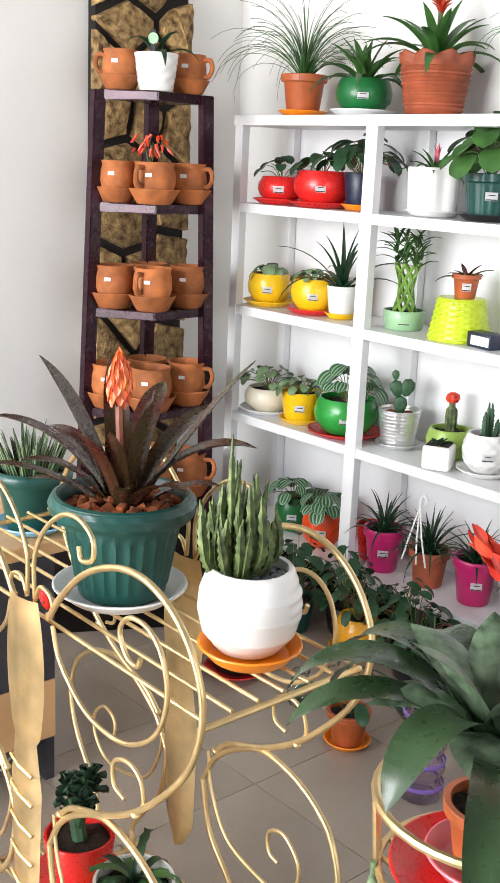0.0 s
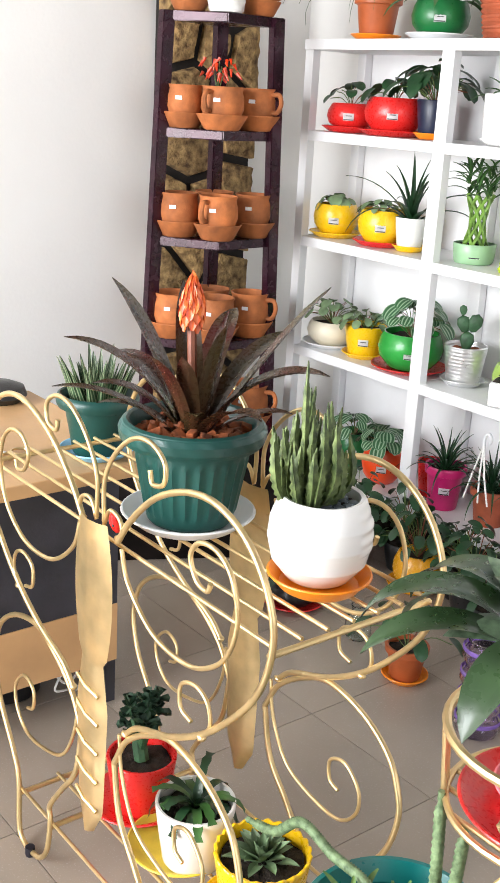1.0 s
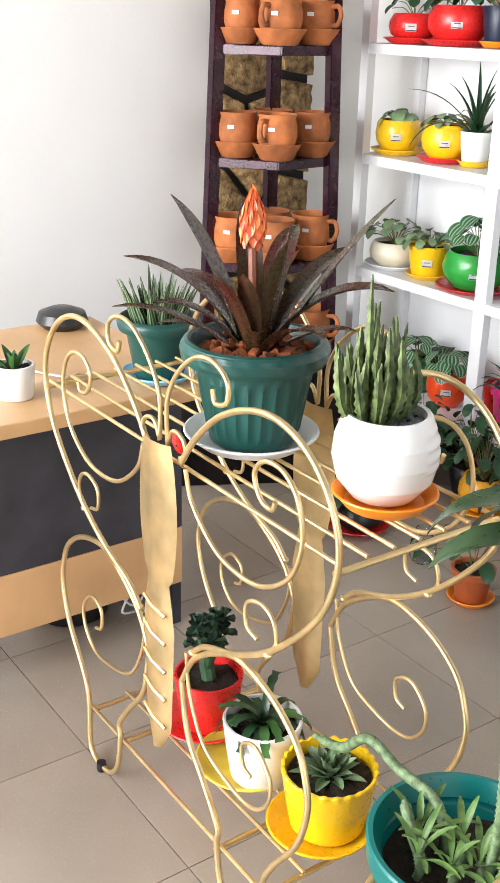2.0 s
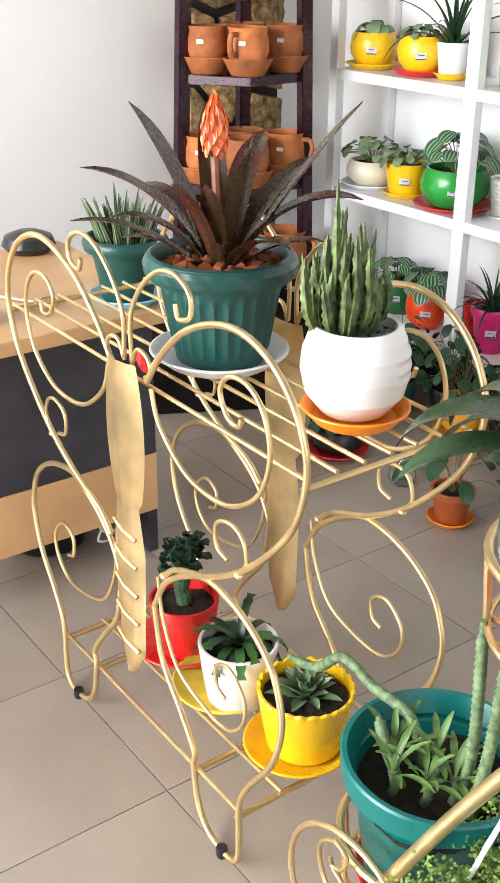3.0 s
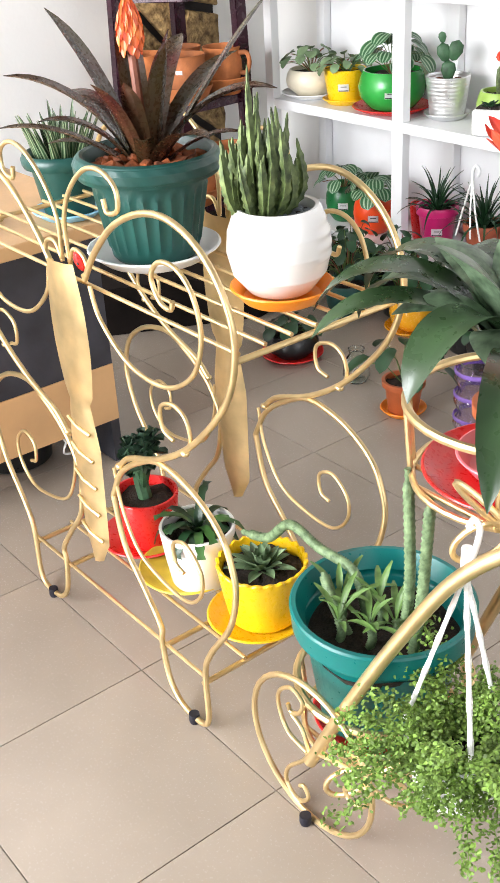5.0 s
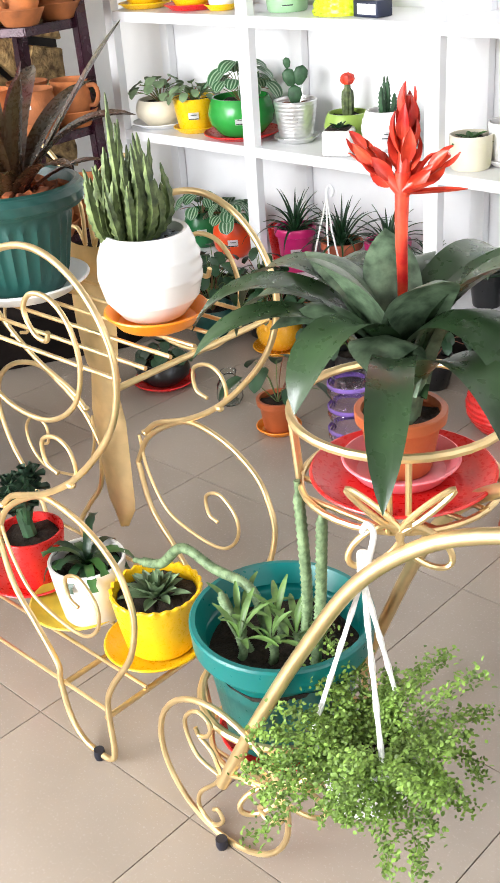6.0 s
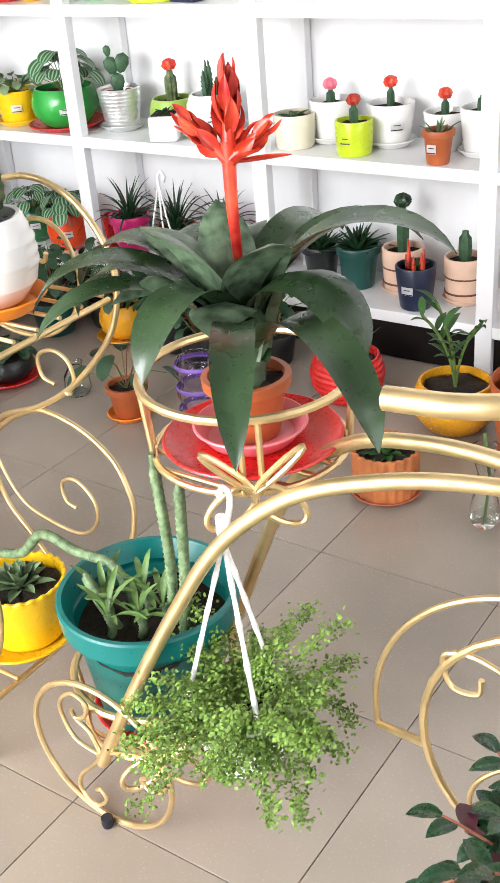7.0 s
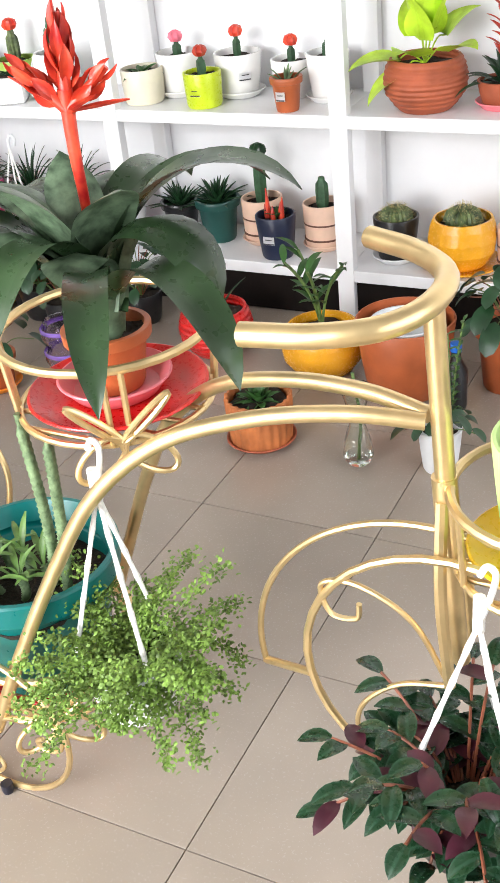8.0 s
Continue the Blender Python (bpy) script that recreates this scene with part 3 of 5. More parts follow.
for side in (-1, 1):
    y = BY + side * 0.175
    hub = (0.083, y, WHEEL + 0.004)
    if side > 0:
        part("rear_leg", rod([(0.083, y, 0.13), (0.083, y + 0.014, 0.018)], 0.006), GOLD, bike)
    else:
        part("rear_wheel", rod(circle(hub, WHEEL), 0.005), GOLD, bike)
    for c in CURLS if side < 0 else ():
        part("spoke_curl", rod(spline([(hub[0] + WHEEL * u, y, hub[2] + WHEEL * v) for u, v in c], 6), 0.0036), GOLD, bike)
    part("rubber_foot", lathe([(0, 0), (0.0085, 0), (0.01, 0.006), (0.0095, 0.018), (0, 0.018)], 14, at=(0.083, y + 0.014 * side, 0.001)), RUBBER, bike, "dark rubber cap")
    part("frame_tube", rod(spline([(0.083, y, 0.125), (0.15, BY + side * 0.155, 0.275), (0.225, BY + side * 0.125, 0.43), (0.30, BY + side * 0.10, 0.555), (0.40, BY + side * 0.075, 0.64), (0.52, BY + side * 0.05, 0.68), (0.63, BY + side * 0.028, 0.692), (0.715, BY + side * 0.008, 0.685)], 7), 0.0105, 12), GOLD, bike)
part("axle", rod([(0.083, BY - 0.18, 0.139), (0.083, BY + 0.18, 0.139)], 0.007), GOLD, bike)
part("stem", rod(spline([(0.722, BY, 0.835), (0.73, BY, 0.70), (0.739, BY, 0.56), (0.75, BY, 0.40), (0.757, BY, 0.33)], 5), 0.0125, 10), GOLD, bike)
part("stem_sleeve", rod([(0.734, BY, 0.61), (0.7405, BY, 0.53)], 0.0155, 14), GOLD, bike)
part("handlebar", rod(spline([(0.548, BY - 0.115, 0.824), (0.632, BY - 0.108, 0.829), (0.697, BY - 0.08, 0.834), (0.728, BY - 0.02, 0.838), (0.722, BY + 0.05, 0.84), (0.672, BY + 0.105, 0.84), (0.597, BY + 0.145, 0.838)], 9), 0.0138, 14), GOLD, bike)
fc = (0.757, BY, 0.33)
for side in (-1, 1):
    y = BY + side * 0.05
    part("fork", rod(spline([(0.735, BY + side * 0.012, 0.58), (0.745, y, 0.47), (0.757, y, 0.33)], 5), 0.008), GOLD, bike)
    if side > 0:
        continue
    part("front_wheel", rod(circle((fc[0], y, fc[2]), 0.195), 0.0058), GOLD, bike)
    part("spoke_curl", rod(spline([(0.757, y, 0.33), (0.71, y, 0.42), (0.64, y, 0.46), (0.59, y, 0.45), (0.60, y, 0.405), (0.635, y, 0.405), (0.64, y, 0.43)], 6), 0.0038), GOLD, bike)
    part("spoke_curl", rod(spline([(0.757, y, 0.33), (0.69, y, 0.31), (0.64, y, 0.26), (0.63, y, 0.21), (0.66, y, 0.19), (0.68, y, 0.215)], 6), 0.0038), GOLD, bike)
part("fender", rod(circle((0.712, BY + 0.01, 0.272), 0.252, a0=190, a1=40), 0.0048), GOLD, bike)
part("fender_link", rod([(0.464, BY + 0.01, 0.228), (0.565, BY - 0.05, 0.29)], 0.006), GOLD, bike)
part("front_foot", rod([(0.757, BY - 0.05, 0.14), (0.757, BY - 0.05, 0.006)], 0.008), GOLD, bike)
part("front_foot", rod([(0.757, BY + 0.05, 0.14), (0.757, BY + 0.05, 0.006)], 0.008), GOLD, bike)


def basket(cx, cy, z0, z1, r):
    part("basket_ring", rod(circle((cx, cy, z1), r, 'z'), 0.0065), GOLD, bike)
    part("basket_ring", rod(circle((cx, cy, z0), r * 0.93, 'z'), 0.005), GOLD, bike)
    for k in range(4):
        a = radians(35 + 90 * k)
        c, s = math.cos(a), math.sin(a)
        for o in (-0.012, 0.012):
            part("basket_post", rod([(cx + c * r - s * o, cy + s * r + c * o, z1), (cx + c * r * 0.94 - s * o, cy + s * r * 0.94 + c * o, z0)], 0.0045), GOLD, bike)
    a = -0.95
    c, s = math.cos(a), math.sin(a)
    for f in (-1, 1):
        for tall in (1, -1):
            loop = []
            for i in range(25):
                q = 2 * math.pi * i / 24
                u = f * (0.032 * (1 - math.cos(q)) + 0.012 * math.sin(q))
                v = tall * 0.026 * (1 - math.cos(q)) + 0.018 * math.sin(q)
                loop.append(Vector((cx + c * r - s * u, cy + s * r + c * u, z0 + 0.012 + v)))
            part("bow_loop", rod(loop, 0.0045), GOLD, bike)
    n = 7
    for k in range(n):
        u = -1 + 2 * (k + 0.5) / n
        w = r * 0.92 * math.sqrt(1 - u * u)
        part("basket_bar", rod([(cx - w, cy + u * r * 0.92, z0), (cx + w, cy + u * r * 0.92, z0)], 0.004), GOLD, bike)


basket(0.235, 0.255, 0.60, 0.712, 0.148)
basket(0.088, 0.158, 0.125, 0.215, 0.137)
basket(0.86, 0.20, 0.50, 0.60, 0.12)

# ---- pots ----
def flutes(n, amp):
    return lambda a, r, z: (r * (1 + amp * math.cos(n * a)), 0.0)


def pot_profile(kind, r, h):
    """Outer and inner outline of a pot of top radius r and height h."""
    t = 0.006
    if kind == 'bowl':
        out = [(0, 0), (r * 0.6, 0), (r * 0.72, 0.01), (r * 0.97, h * 0.35), (r * 1.02, h * 0.6), (r * 0.95, h * 0.85), (r * 0.86, h), (r * 0.86 - t, h), (r * 0.82, h * 0.82)]
    elif kind == 'round':
        out = [(0, 0), (r * 0.5, 0), (r * 0.62, 0.006), (r * 0.9, h * 0.25), (r, h * 0.5), (r * 0.97, h * 0.72), (r * 0.82, h * 0.97), (r * 0.78, h), (r * 0.78 - t, h * 0.99), (r * 0.78 - t, h * 0.85)]
    elif kind == 'cup':
        out = [(0, 0), (r * 0.72, 0), (r * 0.78, 0.006), (r * 0.9, h * 0.5), (r, h * 0.98), (r * 0.98, h), (r - t, h), (r - t * 1.6, h * 0.84)]
    elif kind == 'straight':
        out = [(0, 0), (r * 0.86, 0), (r * 0.92, 0.006), (r * 0.97, h * 0.5), (r, h * 0.97), (r * 0.98, h), (r - t, h), (r - t, h * 0.85)]
    elif kind == 'planter':
        out = [(0, 0), (r * 0.56, 0), (r * 0.6, 0.006), (r * 0.78, h * 0.74), (r * 0.79, h * 0.77), (r * 0.95, h * 0.79), (r * 0.985, h * 0.84), (r, h * 0.92), (r * 0.95, h * 0.985), (r * 0.9, h), (r * 0.86, h * 0.985), (r * 0.8, h * 0.86)]
    elif kind == 'inverted':
        out = [(0, 0), (r, 0), (r * 0.99, h * 0.1), (r * 0.86, h * 0.6), (r * 0.78, h * 0.95), (r * 0.74, h), (0, h)]
        return out
    else:
        out = [(0, 0), (r * 0.66, 0), (r * 0.7, 0.006), (r * 0.86, h * 0.78), (r * 0.88, h * 0.8), (r * 0.99, h * 0.82), (r, h * 0.9), (r * 1.01, h * 0.985), (r * 0.99, h), (r - t * 1.4, h), (r * 0.84, h * 0.86)]
    return out




def saucer(at, r, material, label, h=0.018):
    if len(label.split()) < 4:
        label += " under its pot"
    ob = thing("saucer", label, "saucer", at)
    part("dish", lathe([(0, 0), (r * 0.72, 0), (r * 0.78, 0.003), (r, h), (r * 0.975, h + 0.002), (r * 0.76, 0.007), (0, 0.006)], 44), material, ob)
    part("rim", rod(circle((0, 0, h), r * 0.99, 'z', 44), 0.0022, 6), material, ob)
    return ob


def label_on(ob, r, z, az, w=0.03, h=0.024):
    """A price label curved round the pot, with bars for its print."""
    bm, ink = bmesh.new(), bmesh.new()

    def patch(b, a0, a1, z0, z1, rr):
        rows = [[b.verts.new((q * math.cos(a0 + (a1 - a0) * k / 4), q * math.sin(a0 + (a1 - a0) * k / 4), zz)) for k in range(5)] for zz, q in ((z0, rr), (z1, rr))]
        for k in range(4):
            b.faces.new((rows[0][k], rows[0][k + 1], rows[1][k + 1], rows[1][k]))
    a = w / r / 2
    patch(bm, az - a, az + a, z - h / 2, z + h / 2, r + 0.0012)
    bmesh.ops.solidify(bm, geom=bm.faces[:], thickness=-0.0008)
    lb = part("price_label", bm, PAPER, ob, "white paper price label")
    patch(ink, az - a * 0.9, az + a * 0.9, z - h * 0.46, z - h * 0.32, r + 0.0026)
    patch(ink, az - a * 0.5, az + a * 0.6, z + h * 0.1, z + h * 0.2, r + 0.0026)
    part("print", ink, INK, lb, "dark illegible print")


def pot(at, r, h, material, label, kind='rim', shape=None, soil=SOIL, tag=None, group="", lines=None, name="plant_pot", level=0.86):
    if len(label.split()) < 4:
        label += " holding a plant"
    ob = thing(name, label, "plant pot", at, group=group)
    prof = pot_profile(kind, r, h)
    if shape:
        prof = [(a[0] + (c[0] - a[0]) * k / 20, a[1] + (c[1] - a[1]) * k / 20) for a, c in zip(prof, prof[1:]) for k in range(20)] + prof[-1:]
    part("body", lathe(prof, 132 if shape else 48, shape), material, ob)
    if soil:
        q = r * (0.76 if kind in ('round', 'bowl') else 0.86)
        bm = bmesh.new()
        lathe([(0, h * level), (q * 0.5, h * (level + 0.01)), (q, h * (level - 0.02)), (q * 0.98, h * (level - 0.06)), (0, h * (level - 0.06))], 20, lambda a, rr, zz: (rr, 0.006 * math.sin(5 * a + rr * 300)), bm)
        part("soil", bm, soil, ob, "dark potting soil")
    if tag is not None:
        rt = r * (0.98 if kind in ('round', 'bowl') else 0.9)
        label_on(ob, rt + 0.002, h * 0.5, tag, w=min(0.036, r * 0.6))
    for zf in lines or ():
        part("band", lathe([(r * 0.93, h * zf), (r * 0.985 , h * zf), (r * 0.985, h * zf + 0.005), (r * 0.93, h * zf + 0.005)], 40), BROWN_LINE, ob, "thin brown line")
    return ob


CAM_AZ = -0.85


# ---- plants: each grows from the soil's middle at 'at' ----
def plant(name, label, at, category="plant"):
    if len(label.split()) < 5:
        label += " in its pot"
    return thing(name, label, category, at)


def rosette(at, label, n, length, width, material, rise=(75, 20), droop=(30, 90), seed=1, name="rosette_plant", fold=0.3, shape=strap, ring=0.012):
    ob, rg = plant(name, label, at), random.Random(seed)
    for i in range(n):
        t = i / max(1, n - 1)
        az = i * 2.39996 + rg.uniform(-0.25, 0.25)
        bm = bmesh.new()
        L = length * rg.uniform(0.75, 1.1) * (0.75 + 0.25 * t)
        blade(bm, arch((math.cos(az) * ring * t, math.sin(az) * ring * t, -0.004), az, L, rise[0] + (rise[1] - rise[0]) * t + rg.uniform(-7, 7), droop[0] + (droop[1] - droop[0]) * t * rg.uniform(0.8, 1.2), 9), shape(width), fold)
        part("leaf", bm, material, ob)
    return ob


def round_leaved(at, label, n, spread, height, leaf, material, seed=1, name="round_leaved_plant", aspect=0.9):
    ob, rg = plant(name, label, at), random.Random(seed)
    for i in range(n):
        az, q = i * 2.39996 + rg.uniform(-0.3, 0.3), math.sqrt((i + 0.5) / n)
        top = Vector((math.cos(az) * spread * q, math.sin(az) * spread * q, height * (1.05 - 0.75 * q * q) * rg.uniform(0.75, 1.1)))
        st = sweep(bmesh.new(), spline([(0, 0, -0.004), top * 0.5 + Vector((0, 0, height * 0.2)), top], 4), 0.0014, 5)
        stem = part("stalk", st, STEM_RED if i % 3 == 0 else STEM, ob)
        bm = bmesh.new()
        s = leaf * rg.uniform(0.7, 1.15)
        out = Vector((math.cos(az), math.sin(az), 0))
        nrm = Vector((0, 0, 1)) + out * (0.35 + 0.7 * q) + Vector((rg.uniform(-0.3, 0.3), rg.uniform(-0.3, 0.3), 0))
        oval(bm, top + out * s * 0.25, nrm, out - Vector((0, 0, 0.6 * q)), s, s * aspect)
        part("leaf", bm, material, stem)
    return ob


def grass_tuft(at, label, n, length, width, material, seed=1, name="grassy_plant", rise=(88, 45), droop=(60, 150)):
    return rosette(at, label, n, length, width, material, rise, droop, seed, name, 0.2, thorn, 0.008)


def cactus_column(at, label, r, h, material, ribs=8, top=None, top_r=0.0, name="cactus", seed=1, bend=0.0):
    ob = plant(name, label, at)
    pts = [(bend * (i / 10) ** 2, 0, -0.004 + h * i / 10) for i in range(11)]
    part("stem", sweep(bmesh.new(), pts, lambda t: r * (0.86 + 0.2 * math.sin(math.pi * t)) * (1 if t < 0.9 else 0.6), ribs * 2, 1.0, lambda k, i: 1.0 if k % 2 else 0.8), material, ob)
    if top:
        bm = bmesh.new()
        rg = random.Random(seed)
        lathe([(0, 0), (top_r * 0.7, top_r * 0.25), (top_r, top_r * 0.8), (top_r * 0.8, top_r * 1.4), (top_r * 0.3, top_r * 1.7), (0, top_r * 1.65)], 24,
              lambda a, q, z: (q * (1 + 0.13 * math.cos(8 * a) + rg.uniform(-0.06, 0.06)), rg.uniform(-0.001, 0.001)), bm, (bend, 0, h - 0.006))
        part("crown", bm, top, ob, "bright grafted knob")
    return ob


def finger_cluster(at, label, n, spread, h, r, material, seed=2, name="finger_cactus"):
    """Many upright knobbly four-sided stems."""
    ob, rg = plant(name, label, at), random.Random(seed)
    for i in range(n):
        az, q = i * 2.39996, math.sqrt((i + 0.3) / n)
        b = Vector((math.cos(az) * spread * 0.42 * q, math.sin(az) * spread * 0.42 * q, -0.006))
        hh = h * rg.uniform(0.62, 1.0) * (1 - 0.5 * q) * (1.0 if i % 3 else 0.72)
        tip = Vector((math.cos(az) * spread * q * rg.uniform(0.8, 1.1), math.sin(az) * spread * q, hh))
        pts = spline([b, b.lerp(tip, 0.4) + Vector((math.cos(az) * 0.25 * q + rg.uniform(-0.16, 0.16), math.sin(az) * 0.25 * q + rg.uniform(-0.16, 0.16), 0)) * spread, tip], 9)
        rr = r * rg.uniform(0.75, 1.15)
        part("stem", sweep(bmesh.new(), pts, lambda t: rr * (1 - 0.3 * t) * (1 if t < 0.8 else (1 - t) / 0.2 * 0.8 + 0.2), 8, 1.0, lambda k, i: (1.55 if (i % 2) else 1.05) if k % 2 == 0 else 0.7), material, ob)
    return ob


def heart_leaf(bm, base, direction, length, width, droop=30):
    d = Vector(direction).normalized()
    az = math.atan2(d.y, d.x)
    rise = math.degrees(math.asin(max(-1, min(1, d.z))))
    return blade(bm, arch(base, az, length, rise, droop, 8), lambda t: 0.5 * width * (math.sin(math.pi * min(1, 0.12 + 0.88 * t) ** 0.62) ** 0.8 if t < 0.99 else 0.0), 0.22)


def spiny_ball(at, label, r, seed=1):
    ob, rg = plant("ball_cactus", label, at), random.Random(seed)
    part("body", lathe([(0, -0.01), (r * 0.85, -0.008), (r, r * 0.3), (r * 0.85, r * 0.7), (r * 0.45, r * 0.95), (0, r)], 44, lambda a, q, z: (q * (1 + 0.06 * math.cos(22 * a)), 0)), CACTUS, ob)
    bm = bmesh.new()
    for i in range(320):
        az, el = rg.uniform(0, 6.283), math.asin(rg.uniform(0.1, 1))
        d = Vector((math.cos(az) * math.cos(el), math.sin(az) * math.cos(el), math.sin(el)))
        q = Vector((d.x * r, d.y * r, d.z * r * 0.98))
        d = d + Vector((rg.uniform(-0.7, 0.7), rg.uniform(-0.7, 0.7), rg.uniform(-0.4, 0.7)))
        sweep(bm, [q - d * 0.002, q + d * 0.01], lambda t: 0.0008 * (1 - 0.8 * t), 3)
    tagged(part("spine_cover", bm, SPINE, ob, "dense straw-coloured spines"), kind="stuff")
    return ob


# ---- terracotta mugs on the corner rack ----
def mug(at, r, h, turn, material=TERRA, handle=True):
    ob = thing("terracotta_mug", "unglazed orange terracotta mug standing in its saucer bowl", "mug", at, turn, "mugs on the corner rack")
    part("bowl", lathe([(0, 0), (r * 0.72, 0), (r * 0.8, 0.004), (r * 1.16, h * 0.36), (r * 1.14, h * 0.38), (r * 0.8, 0.012), (0, 0.01)], 32), material, ob)
    z0 = h * 0.26
    part("cup", lathe([(0, z0), (r * 0.8, z0), (r * 0.96, z0 + h * 0.25), (r * 0.94, z0 + h * 0.5), (r * 0.86, z0 + h * 0.66), (r * 0.93, z0 + h * 0.76), (r * 0.87, z0 + h * 0.76), (r * 0.8, z0 + h * 0.6), (r * 0.84, z0 + h * 0.3), (0, z0 + 0.012)], 32, lambda a, q, z: (q, 0.0)), material, ob)
    if handle:
        part("handle", rod(spline([(r * 0.85, 0, z0 + h * 0.62), (r * 1.25, 0, z0 + h * 0.62), (r * 1.38, 0, z0 + h * 0.42), (r * 1.2, 0, z0 + h * 0.22), (r * 0.9, 0, z0 + h * 0.2)], 5), 0.008, 8), material, ob)
    bm = bmesh.new()
    a = radians(-52 - turn)
    box(bm, -0.011, -0.0006, -0.006, 0.011, 0.0006, 0.006)
    bmesh.ops.rotate(bm, verts=bm.verts, matrix=Matrix.Rotation(a + math.pi / 2, 3, 'Z'))
    bmesh.ops.translate(bm, verts=bm.verts, vec=(math.cos(a) * r * 0.965, math.sin(a) * r * 0.965, z0 + h * 0.45))
    part("price_sticker", bm, PAPER, ob, "small white sticker")
    return ob


rng = random.Random(8)
for n, z in enumerate(RACK_Z):
    l, r, b, f = rack_points(z)
    spots = [(l * 0.62 + f * 0.2 + b * 0.18, 200), (f * 0.66 + (l + r) * 0.17, 300), (r * 0.66 + f * 0.14 + b * 0.2, 20), ((l + r + b * 2) / 4, 120)]
    for k, (p, turn) in enumerate(spots):
        if (n == 0 and k in (1, 3)) or (n == 4 and k == 0):
            continue
        s = 1.0 + 0.08 * n
        mug((p.x, p.y, z + 0.001), 0.063 * s * rng.uniform(0.93, 1.07), 0.122 * s, turn + rng.uniform(-20, 20), TERRA, (k + n) % 3 != 1 or k == 0)
l, r, b, f = rack_points(1.69)
c = f * 0.6 + l * 0.2 + r * 0.2
rp = pot((c.x, c.y, 1.691), 0.07, 0.115, WHITE_GLAZE, "white embossed ceramic pot on the corner rack", 'cup', lambda a, q, z: (q * (1 + 0.03 * math.sin(7 * a) * math.sin(z * 160)), 0))
part("tag", boxed(-0.012, -0.003, 0, 0.012, 0.003, 0.09, bevel=0.001), INK, rp, "dark plastic plant tag").location = (0.03, -0.035, 0.09)
part("tag_disc", lathe([(0, 0), (0.017, 0), (0.017, 0.002), (0, 0.002)], 20), SAGE, rp, "round pale green sticker").matrix_local = pose(0.036, -0.04, 0.155, 90, 0, 40)
rosette((c.x, c.y, 1.79), "dark arching strap leaves of a small orchid", 6, 0.2, 0.011, LEAF_DARK, (60, 30), (80, 130), 5, "orchid_plant")
l, r, b, f = rack_points(1.335)
c = (l + r + b * 2) / 4
fl = plant("chilli_bunch", "bunch of bright orange-red dried chilli pods", (c.x + 0.02, c.y - 0.02, 1.475))
for i in range(30):
    az, q = i * 2.4, 0.012 + 0.0024 * i
    p = Vector((math.cos(az) * q, math.sin(az) * q * 0.6, 0.055 + rng.uniform(-0.03, 0.03)))
    d = Vector((math.cos(az) * 0.5 + rng.uniform(-0.6, 0.6), math.sin(az) * 0.5, rng.uniform(-1.2, -0.3))).normalized()
    ln = rng.uniform(0.018, 0.034)
    part("pod", sweep(bmesh.new(), [p, p + d * ln * 0.5, p + d * ln], lambda t: 0.0062 * (1 - 0.75 * t), 7), CHILLI, fl)
    if i % 3 == 0:
        part("stalk", rod([(0, 0, -0.03), p * 0.6 + Vector((0, 0, 0.03)), p], 0.0012, 5), STEM, fl)

# ---- pots on the wall shelf ----
Z1, Z2, Z3, Z4, Z5 = (z + 0.001 for z in BOARDS)


def potted(x, y, z, r, h, material, words, kind='rim', sauc=None, sauc_words="", shape=None, tag=CAM_AZ, lines=None, soil=SOIL):
    dz, r, h = 0.0, r * 1.07, h * 1.04
    if sauc:
        saucer((x, y, z), r * 1.18 if kind in ('round', 'bowl') else r * 1.05, sauc, sauc_words)
        dz = 0.0075
    pot((x, y, z + dz), r, h, material, words, kind, shape, soil, tag, "potted plants on the wall shelf", lines)
    return (x, y, z + dz + h * 0.86)


# top of the shelf
p = potted(-1.885, 1.87, Z1, 0.075, 0.125, TERRA_PLASTIC, "pale terracotta pot with a rolled rim", 'rim', ORANGE, "shallow orange plastic saucer", tag=None)
grass_tuft(p, "ponytail plant with thin arching grassy leaves", 90, 0.42, 0.003, LEAF, 3)
p = potted(-1.6, 1.87, Z1, 0.085, 0.105, GREEN_DEEP, "deep green rounded pot with a paper label", 'bowl', WHITE_PLASTIC, "white plastic saucer")
rosette(p, "broad green strap leaves of a bromeliad", 22, 0.2, 0.016, LEAF, (82, 25), (20, 90), 11)
p = potted(-1.315, 1.88, Z1, 0.105, 0.175, TERRA_RED, "large ribbed red terracotta pot with a wavy rim", 'cup', shape=lambda a, q, z: (q * (1 + (0.035 * math.sin(z * 420) if z < 0.15 else 0.05 * math.sin(9 * a))), 0.006 * math.sin(9 * a) if z > 0.15 else 0), tag=None)
rosette(p, "glossy green bromeliad leaves round a red flower", 20, 0.27, 0.017, LEAF, (75, 22), (30, 95), 12)
fl = plant("bromeliad_flower", "red star-shaped bromeliad flower head", p)
part("stalk", rod([(0, 0, 0), (0, 0, 0.16)], 0.008), STEM, fl)
for i in range(16):
    bm = bmesh.new()
    blade(bm, arch((0, 0, 0.13 + 0.003 * i), i * 2.4, 0.05, 60 - 2 * i, 25, 5), lance(0.01), 0.3)
    part("bract", bm, FLOWER_RED, fl)
p = potted(-0.96, 1.88, Z1, 0.07, 0.19, BLUE, "tall light blue plastic pot", 'straight', tag=None)
grass_tuft(p, "thin grassy leaves over a blue pot", 30, 0.26, 0.003, LEAF, 9)

